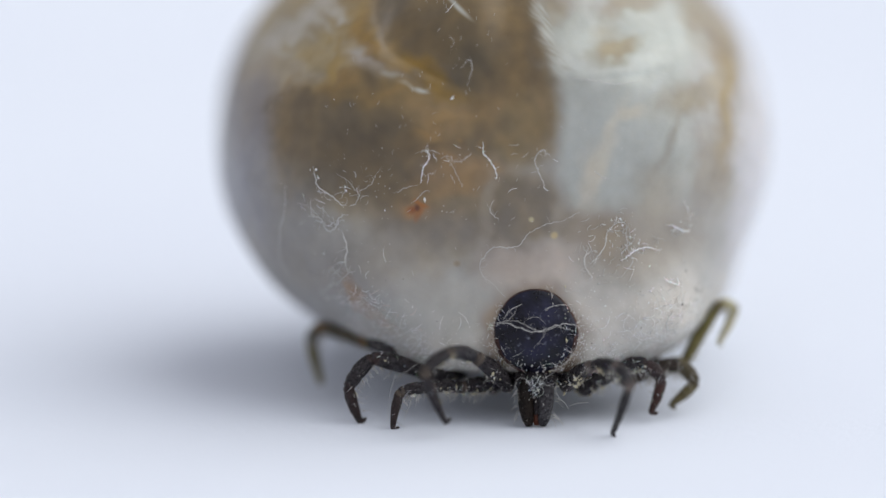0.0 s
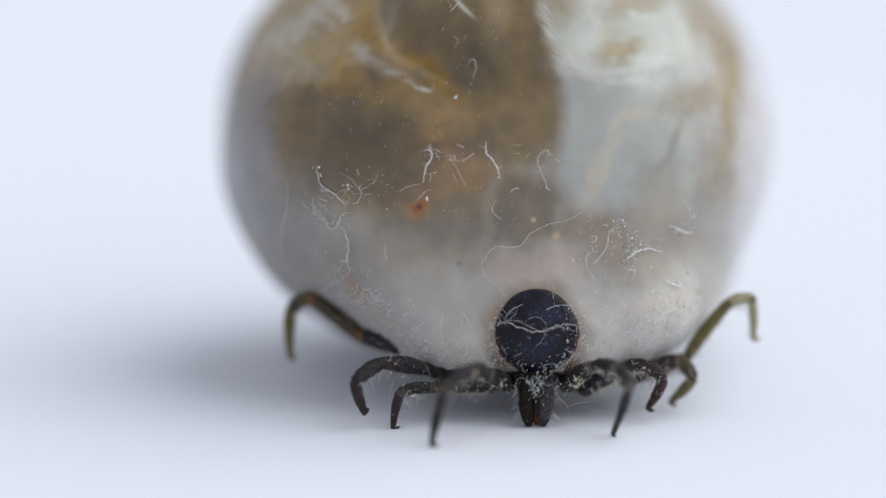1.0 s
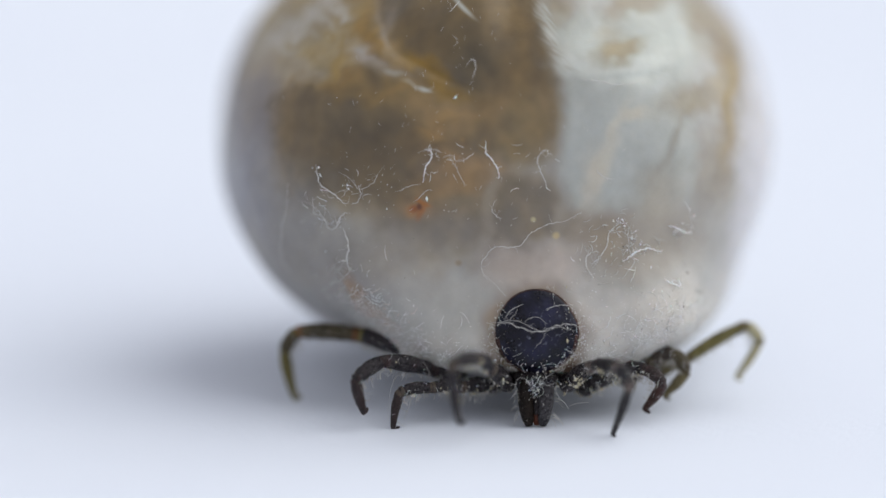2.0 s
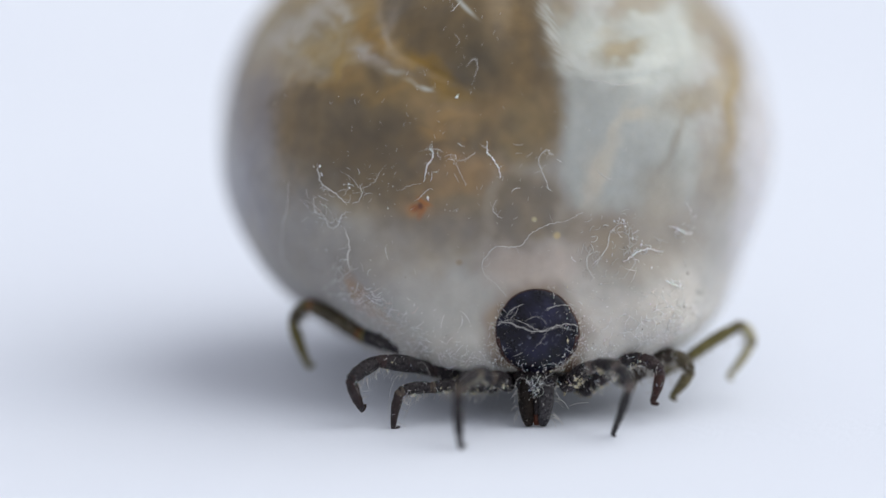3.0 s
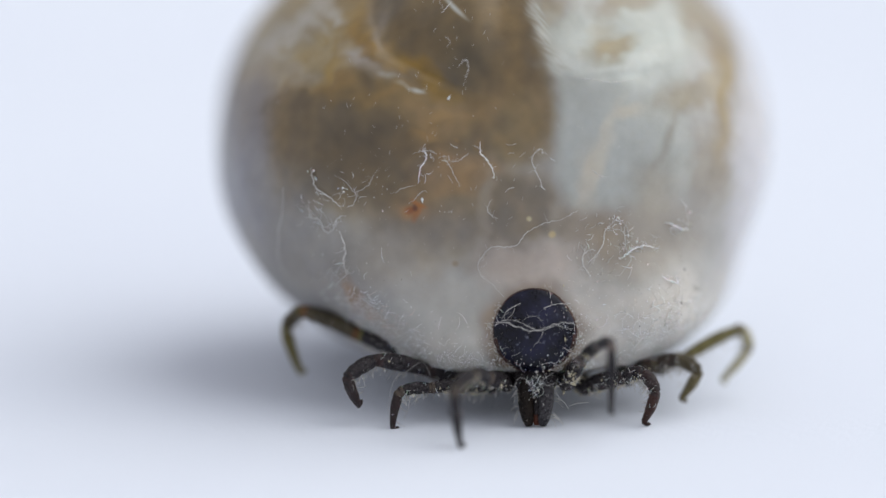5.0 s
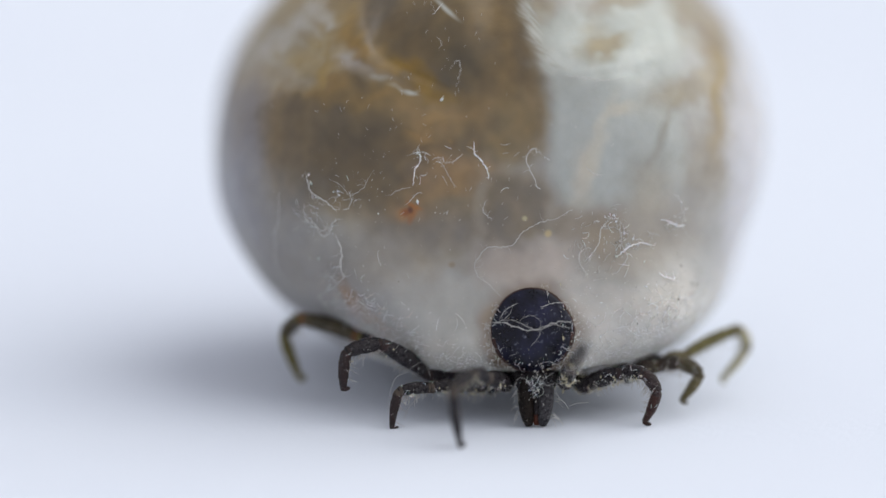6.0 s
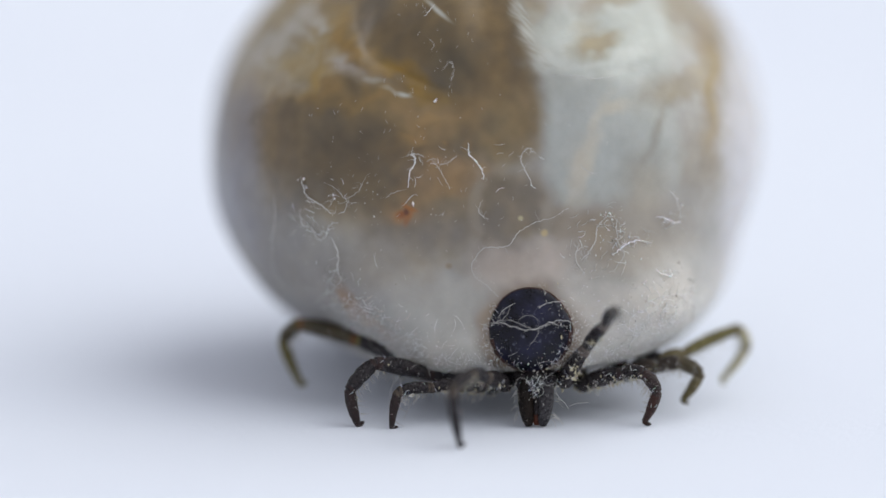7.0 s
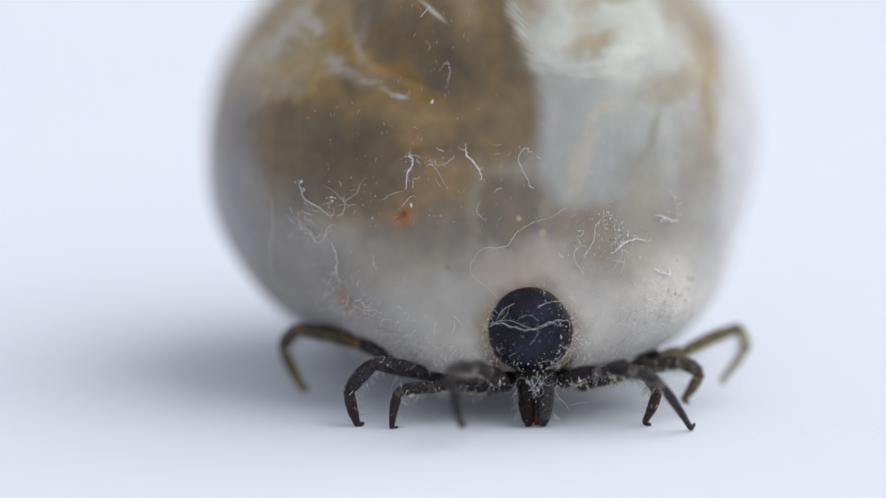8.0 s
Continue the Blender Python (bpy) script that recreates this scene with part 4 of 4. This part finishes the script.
fibre([(-1.34, 6.07), (-1.19, 6.22)], 0.0050)
fibre([(-1.30, 5.78), (-1.23, 5.70), (-1.27, 5.64)], 0.0028)
fibre([(-1.12, 5.32), (-1.01, 5.45), (-0.95, 5.34), (-0.98, 5.20)], 0.0039)
fibre([(1.79, 1.51), (1.71, 1.36), (1.80, 1.23)], 0.0034)
fibre([(2.25, 1.73), (2.32, 1.65)], 0.0034)


def thread(points3, thick=0.0024):
    """A thread that hangs free between legs and mouth, through places (x, y, z)."""
    h = Heap()
    path = smooth_path(points3, 5)
    h.tube(path, [thick] * len(path), 6)
    return part("thread", h.mesh("thread", WISP), tick, "loose white thread of lint")


thread([(-2.21, 0.25, 0.05), (-2.20, 0.25, 0.31), (-2.12, 0.25, 0.66), (-1.93, 0.25, 0.79), (-1.72, 0.25, 0.93), (-1.63, 0.25, 0.85), (-1.58, 0.25, 0.71)])
thread([(-1.98, 0.20, 0.06), (-1.89, 0.20, 0.26), (-1.72, 0.20, 0.43)])
thread([(0.01, -0.10, 0.57), (0.10, -0.10, 0.73), (0.31, -0.10, 0.89), (0.62, -0.10, 1.18)])
thread([(-0.32, -0.20, 0.61), (-0.27, -0.20, 0.78), (-0.17, -0.20, 0.78), (-0.09, -0.20, 0.68), (-0.04, -0.20, 0.73)])
thread([(0.51, -0.10, 0.34), (0.62, -0.10, 0.38), (0.79, -0.10, 0.39)])
thread([(0.31, -0.10, 0.46), (0.42, -0.10, 0.40), (0.49, -0.10, 0.29)])
thread([(-0.16, -0.25, 0.73), (0.01, -0.25, 0.81), (0.16, -0.25, 0.69), (0.31, -0.25, 0.73)])


def scatter(name, count, place, size, mats, seed, label, short=0.0, tangled=False):
    """Grains, or short bristles, strewn over the skin round a place: x, z, spread in x, spread in z."""
    rng, h = random.Random(seed), Heap()
    for _ in range(count):
        cx, cz, sx, sz = place[rng.randrange(len(place))]
        x, z = rng.gauss(cx, sx), rng.gauss(cz, sz)
        if abs((x + 0.66) / 4.2) ** 2 + abs((z - 3.58) / 3.6) ** 2 > 0.95 or z < 0.35:
            continue
        at, nor = front(x, z)
        slot = rng.randrange(len(mats))
        if short:
            tilt = rng.uniform(0, 6.28) if tangled else rng.choice((0, math.pi)) + rng.gauss(0, 0.4)
            l, curl, path = short * rng.uniform(0.4, 1.5), rng.uniform(-2.2, 2.2) if tangled else rng.uniform(-0.5, 0.5), [at + nor * 0.004]
            for k in range(5):
                tilt += curl / 5
                path.append(path[-1] + Vector((math.sin(tilt), 0, math.cos(tilt))) * l / 5)
            path = [path[0]] + [front(p.x, p.z, 0.012 + 0.02 * math.sin(k))[0] for k, p in enumerate(path[1:])]
            h.tube(path, [size * 0.7, size, size, size, size * 0.8, size * 0.4], 4, slot)
        else:
            h.crumb(at + nor * 0.004, size * rng.choice((0.35, 0.5, 0.5, 0.7, 0.7, 1, 1.3, 1.9)), rng, slot)
    tagged(part(name, h.mesh(name, *mats), body, label), kind="stuff")


scatter("lint", 34, [(-3.30, 3.71, 0.03, 0.07), (-2.87, 3.52, 0.04, 0.04), (-2.29, 3.55, 0.04, 0.04), (-2.35, 3.25, 0.04, 0.04), (-1.73, 3.40, 0.04, 0.04), (-3.03, 4.82, 0.01, 0.01), (-1.26, 4.89, 0.01, 0.01), (1.21, 3.01, 0.07, 0.04), (1.84, 2.56, 0.04, 0.03)], 0.021, [LINT], 11, "white specks of lint on the skin", 0)
scatter("dust", 2000, [(1.70, 1.57, 0.62, 0.36), (2.04, 1.48, 0.31, 0.27), (0.95, 0.90, 0.54, 0.13), (0.77, 1.32, 0.18, 0.36), (-1.60, 0.98, 0.54, 0.22), (-2.29, 1.22, 0.36, 0.22), (-0.92, 0.90, 0.36, 0.13), (1.29, 0.96, 0.54, 0.18)], 0.009, [LINT, DUST, LINT], 1, "pale dust on the skin above the legs", 0)
scatter("dust", 320, [(-0.88, 3.82, 1.96, 1.25), (1.26, 2.55, 0.80, 0.54), (-2.82, 2.88, 0.54, 0.71), (-1.97, 3.53, 0.71, 0.54)], 0.0065, [DUST, HAIR], 2, "sparse pale grains on the skin", 0)
scatter("dust", 64, [(0.01, 1.42, 0.38, 0.40), (0.30, 1.65, 0.27, 0.36), (0.47, 1.33, 0.12, 0.22), (-0.50, 1.23, 0.12, 0.22), (-0.07, 0.97, 0.36, 0.12)], 0.0065, [CREAM, DUST], 6, "white flakes on the shield", 0)
scatter("lint", 110, [(1.25, 2.85, 0.16, 0.1), (1.35, 2.6, 0.08, 0.2), (0.95, 2.45, 0.06, 0.16), (1.6, 2.58, 0.16, 0.04), (2.15, 2.86, 0.1, 0.06), (2.3, 3.0, 0.05, 0.16)], 0.013, [LINT, WISP], 14, "knots of white lint on the skin", 0)
RIM = [(0.66 * math.cos(a), 1.4 + 0.66 * math.sin(a), 0.035, 0.035) for a in (-0.9, -0.5, -0.15, 0.2, 0.55, 1.2, 2.6, 3.0, 3.4, 3.8, 4.1)]
scatter("lint", 90, RIM, 0.0028, [LINT, DUST], 13, "white fuzz round the rim of the shield", 0.07, True)
scatter("dust", 15, [(-0.35, 1.05, 0.12, 0.1), (0.35, 0.98, 0.1, 0.12), (0.2, 0.9, 0.15, 0.06), (0.45, 1.4, 0.08, 0.25), (0.3, 1.85, 0.2, 0.1)], 0.022, [CREAM, DUST], 12, "large pale flakes on the shield", 0)
scatter("grit", 150, [(1.69, 1.84, 0.80, 0.45), (-2.12, 2.10, 1.07, 0.80), (0.01, 0.97, 0.54, 0.13), (2.38, 1.83, 0.13, 0.18)], 0.009, [GRIT], 3, "dark grains of grit on the skin", 0)
scatter("bristle", 90, [(-2.16, 4.29, 1.07, 0.71), (-1.07, 5.24, 0.62, 0.71), (-0.62, 3.57, 1.07, 0.54)], 0.0024, [HAIR, WISP], 4, "short pale bristles on the skin", 0.055)
scatter("lint", 70, [(-2.50, 1.68, 0.20, 0.16), (-2.29, 1.39, 0.23, 0.16), (-2.72, 1.85, 0.09, 0.14)], 0.004, [FLAKE, LINT], 8, "pinkish shreds of skin and lint", 0.13, True)
scatter("dust", 160, [(-2.50, 1.68, 0.21, 0.18), (-2.29, 1.39, 0.27, 0.18), (-2.98, 1.99, 0.21, 0.23)], 0.01, [FLAKE, LINT], 9, "pinkish flakes of shed skin", 0)
scatter("lint", 400, [(1.95, 1.55, 0.36, 0.25), (1.71, 1.36, 0.49, 0.18), (2.00, 1.59, 0.27, 0.22), (-1.60, 1.04, 0.54, 0.20), (-2.20, 1.19, 0.36, 0.20), (-2.55, 1.45, 0.22, 0.27), (-0.92, 0.90, 0.36, 0.13), (0.95, 0.90, 0.45, 0.11)], 0.0027, [LINT, WISP], 5, "matted white fuzz above the legs", 0.17, True)
scatter("lint", 150, [(-2.94, 2.18, 0.12, 0.18), (-2.91, 3.53, 0.27, 0.22), (1.30, 2.80, 0.21, 0.27), (1.39, 2.63, 0.12, 0.27), (0.83, 2.50, 0.12, 0.25), (2.24, 2.83, 0.14, 0.12), (-1.65, 3.97, 0.27, 0.18), (-3.33, 3.19, 0.12, 0.21), (-3.07, 2.95, 0.14, 0.09), (1.21, 3.01, 0.12, 0.07), (0.05, 3.83, 0.18, 0.27)], 0.0034, [WISP, LINT, HAIR], 7, "tangled wisps of lint on the skin", 0.12, True)

scatter("lint", 430, [(-2.15, 1.3, 0.3, 0.2), (-1.9, 1.15, 0.42, 0.2), (-1.3, 1.0, 0.4, 0.14), (-2.3, 1.5, 0.25, 0.25), (2.0, 1.35, 0.35, 0.28), (1.2, 1.0, 0.4, 0.14)], 0.0022, [LINT, WISP], 31, "fine matted fuzz above the legs", 0.09, True)
scatter("dust", 1500, [(-2.2, 1.35, 0.3, 0.22), (-2.5, 1.6, 0.2, 0.2), (-1.9, 1.15, 0.45, 0.22), (-1.3, 0.95, 0.4, 0.14), (-0.7, 1.0, 0.2, 0.2), (1.9, 1.35, 0.45, 0.3), (1.1, 1.1, 0.4, 0.25)], 0.0055, [LINT, DUST], 32, "fine pale flakes on the skin above the legs", 0)

# ---- movement ----
def glide(rows, t):
    """A value at t from rows of (time, values...), by a smooth curve that never overshoots."""
    a = np.array(rows, float)
    x, y = a[:, 0], a[:, 1:]
    h, d = np.diff(x), np.diff(y, axis=0) / np.diff(x)[:, None]
    m = np.zeros_like(y)
    for i in range(1, len(x) - 1):
        same = d[i - 1] * d[i] > 0
        w1, w2 = 2 * h[i] + h[i - 1], h[i] + 2 * h[i - 1]
        m[i] = np.where(same, (w1 + w2) / (w1 / np.where(same, d[i - 1], 1) + w2 / np.where(same, d[i], 1)), 0)
    i = int(np.clip(np.searchsorted(x, t, side="right") - 1, 0, len(x) - 2))
    s = (t - x[i]) / h[i]
    return (y[i] * (1 + 2 * s) * (1 - s) ** 2 + m[i] * h[i] * s * (1 - s) ** 2 + y[i + 1] * s * s * (3 - 2 * s) + m[i + 1] * h[i] * s * s * (s - 1))


# how the body sways on its belly, in degrees about x, y and z, at times
SWAY = [(0, 0, 0, 0), (0.5, -0.03, 0.47, 0.05), (1, -0.12, 0.62, 0.05), (1.5, -0.1, 0.47, 0.05), (3, -0.35, 0.86, 0.05), (3.5, -0.39, 0.68, -0.12),
        (4, -0.46, 0.26, -0.2), (4.5, -0.46, -0.07, -0.25), (6, -0.62, -1.86, -0.7), (6.5, -0.66, -2.34, -0.75), (7, -0.64, -3.06, -0.8), (7.5, -0.56, -3.44, -0.65), (8, -0.53, -3.68, -0.4)]
PIVOT = Vector((-0.3, 1.0, 0.2))
TIMES = [k / 10 for k in range(81)]


def body_pose(t):
    turn = Euler([radians(a) for a in glide(SWAY, t)]).to_matrix().to_4x4()
    return Matrix.Translation(PIVOT * U) @ turn @ Matrix.Translation(-PIVOT * U)


def step(code, rows):
    """Key one leg. rows: time, heading, the rise of femur, genu, tibia and tarsus, and, if any, the twist of the last two, in degrees."""
    leg, pieces = legs[code]
    hip, lengths = LEGS[code]
    base, keys = [], [[] for _ in pieces]
    for t in TIMES:
        m = body_pose(t) @ Matrix.Translation(Vector(hip) * U)
        base.append((t, m))
        heading, *rise = glide(rows, t)
        twist, rise = sum(rise[4:]), rise[:4]
        at, inv = m.translation.copy(), m.inverted()
        for k, a in enumerate(rise):
            turn = Matrix.Rotation(radians(heading + twist * (0, 0, 0.4, 1)[k]), 4, "Z") @ Matrix.Rotation(-radians(a), 4, "Y")
            keys[k].append((t, inv @ Matrix.Translation(at) @ turn))
            at = at + turn.to_3x3() @ Vector((lengths[k] * U, 0, 0))
    walk(leg, base)
    for pair, path in zip(pieces, keys):
        for ob in pair:
            walk(ob, path)


def motions():
    walk(body, [(t, body_pose(t)) for t in TIMES])
    step("L1", [(0, 224.3, 38.9, 16.4, -24.2, -114.1, -15.5),
               (0.3, 214.4, 43.3, 16.8, -5.4, -117.1, 52.3),
               (0.5, 217.4, 41.2, 21.3, -6.3, -22.7, 24.5),
               (0.7, 224.6, 33.9, 16.2, -23.5, -16.6, 21),
               (1, 245.7, 22.1, 19.3, -21.8, -76.6, -66.4),
               (1.2, 245.1, 24.6, 17.5, -23.8, -77.8, -66.7),
               (1.7, 248.2, 30.6, 27.7, 2.6, -97.9, -66.3),
               (3, 249.9, 18.1, 20.7, -15.1, -92.7, -33),
               (4.7, 248, 18, 18.8, -14.3, -97.2, -25.8),
               (7, 247.7, 18.5, 18.7, -15.2, -99.6, -26.6),
               (7.7, 247.6, 18.7, 18.7, -15.3, -99.6, -26.6),
               (8, 246.9, 25.7, 17.7, 6.2, -103.1, -29.5)])
    step("L2", [(0, 204.7, 2.9, 5, -1.5, -77.1, -0.4),
               (4, 203.9, 1.9, 4.8, -1.2, -78.4, -0.2),
               (8, 204.1, 6.9, 3.2, -1.4, -78.4, -0.3)])
    step("L3", [(0, 198, 8, 19.1, -49.8, -107.5, -11.6),
               (0.3, 203.1, 8.9, 35.8, -29.5, -110.8, -5.4),
               (0.5, 206.6, 13.3, 39.7, -14, -106.6, 0.5),
               (0.7, 204.4, 2.3, 46.1, 1.2, -78.7, -3.7),
               (1, 213.4, 15.5, 15, -22, -112.4, 16.6),
               (1.2, 216.2, 18.4, 16.2, -19.8, -103.7, 14.4),
               (1.7, 215, 18.6, 15.7, -21.5, -106.7, 15.3),
               (3, 209, 16.3, 14.5, -22.5, -117, 20.3),
               (4, 208.6, 16.4, 13.7, -20.8, -120.1, 28),
               (4.7, 206.5, 18, 11.4, -23.7, -127.5, 35.7),
               (5.8, 202.8, 10, 36.2, -6.7, -86.7, -4),
               (6.4, 202.9, 11, 32.9, -18.1, -82, -4.3),
               (7, 206.6, 14.2, 16.6, -42.2, -103.5, -5.4),
               (8, 205.8, 13.9, 16.8, -43, -104, -8)])
    step("L4", [(0, 135.8, 0.1, 4.6, -40, -127.7, -23.3),
               (0.3, 186.8, 21.3, 49.5, -61.5, -102.4, -2.4),
               (0.5, 174.4, 15.9, 52.5, -40.4, -107.1, -4.8),
               (0.7, 174, 15.9, 52.1, -44.2, -98, -8.5),
               (1, 159, 11.6, 32.7, -38.9, -90.3, -5.2),
               (1.2, 165.8, 15.3, -5.1, -57.9, -104.2, 2.5),
               (1.7, 164.1, 15, -4.8, -59.7, -101.7, 2.3),
               (3, 153.7, 10.2, 23.5, -50.4, -111.3, 5.4),
               (4, 154.9, 13.1, 19.2, -41.9, -108.3, 7.2),
               (4.7, 158.2, 15.8, 18.7, -47.4, -108.8, 5.4),
               (5.8, 157, 16.5, 12.4, -47.5, -111.7, 4.4),
               (6.4, 157.1, 16.9, 10.9, -48.1, -112.7, 4.5),
               (7, 156.4, 14.9, 9.6, -47.8, -114.4, 3.1),
               (8, 157.5, 14.3, 7.1, -52.5, -118.9, -1.9)])
    step("R1", [(0, -54.1, 32.8, 8.6, -30.5, -123.3, -11.2),
               (3.5, -54.2, 33.1, 8.5, -30.4, -123.3, -11.1),
               (4, -52.3, 37.4, 9.7, -49.2, -125.7, -15.8),
               (4.4, -60.5, 37.1, 29.8, 5, -109.9, 32.3),
               (4.7, -60.6, 43.5, 31.6, 10.5, -115.1, 7.3),
               (5.8, -81.2, 30.1, 27.3, 23.6, 16.7, -7.6),
               (6.5, -76.1, 32.2, 30.8, 28.1, 16.3, -13),
               (7, -50.8, 50.2, 44.7, 45.6, 7, -37),
               (7.2, -43.7, 51.8, 46.8, 47.7, 5.3, -35.2),
               (7.5, -30.9, 51.1, 47.9, 41.8, 6.9, -38.1),
               (7.8, -24.3, 27.3, 8.7, -16, -10.8, -47),
               (8, -39.8, 18.3, 9.3, -21.8, -51.6, 78.9)])
    step("R2", [(0, -8, 30.9, 10.8, -46.7, -107.9, 0.8),
               (0.3, -15.7, 36.7, 21.8, -40.2, -111.4, -2.7),
               (0.5, -15.9, 37.9, 25, -39.2, -109.4, -0.1),
               (0.7, -12.5, 33.6, 16.3, -32.5, -109.7, -5.3),
               (1, -12.6, 30.1, 12.8, -37.1, -118.2, -7.6),
               (1.3, -12.9, 36.5, 22, -34.5, -113.5, -1.8),
               (1.7, -17, 28.9, 2.5, -35.9, -129.1, -13.2),
               (3, -15.2, 37.3, 19.9, -29, -104.1, -3.8),
               (4, -30.7, 29.9, 16.3, -28.8, -102.7, -1.7),
               (4.4, -27.3, 21, 16.9, -55.2, -110.2, 4),
               (4.7, -27.4, 17.6, 22.2, -54.4, -110.5, 4.9),
               (5.8, -24.3, 22.3, 5, -51.3, -112.2, 5.3),
               (8, -24.7, 18.3, 6.6, -51.8, -112.2, 5.4)])
    step("R3", [(0, 1.7, 21.7, 6.2, -49.3, -137.2, 1.2),
               (0.3, 2.7, 30.4, 11.6, -59.8, -142, -2),
               (0.5, 2.5, 34.4, 22.9, -59.5, -135.5, -1.4),
               (0.7, 2.1, 39.9, 22.1, -50.9, -132.4, -0.4),
               (1, 2.9, 25.6, 16.2, -51, -133.2, 1.3),
               (1.3, 2.7, 29.7, 10, -54.6, -136.6, 2.6),
               (1.7, 1.1, 44.3, 16.5, -56.7, -133.6, -2.6),
               (3, 0.7, 38.6, 19.8, -46.7, -125.9, -0.8),
               (4, 2.4, 32.1, 16.3, -37.4, -122.7, 0.9),
               (4.7, 1.2, 28.8, 13.3, -31.1, -120.9, -2.5),
               (5.8, 0.4, 19.5, 8.4, -28.4, -123.8, -4.6),
               (8, 0.1, 9.7, 12.3, -28.2, -120.9, -11.6)])
    step("R4", [(0, 31.5, 4.5, 53.2, -19.7, -139.6, 27.1),
               (0.3, 19.7, 16, 52.9, -9, -109.5, 12.5),
               (0.5, 11.9, 21.1, 54, -0.8, -99.2, -0.4),
               (0.7, 8.7, 23.8, 51.7, 10.6, -88.7, -3.6),
               (1, 8.6, 24.6, 52.4, 12, -87.7, -4.8),
               (1.3, 8.4, 22.6, 36.9, -30.9, -108.2, 1.9),
               (1.7, 13.8, 20.2, 26.9, -44, -123.8, 6.1),
               (3, 25.2, 17.4, 26.3, -54.9, -130.8, 2.8),
               (4, 27.3, 15.7, 23.7, -64.5, -132.7, -0),
               (4.7, 27.7, 15.9, 20.4, -64.7, -137, 0.1),
               (5.8, 31.9, 11.7, 17.4, -60.5, -137.2, -0.2),
               (8, 31.3, 8.3, 15, -65.2, -135.5, 2.2)])


motions()
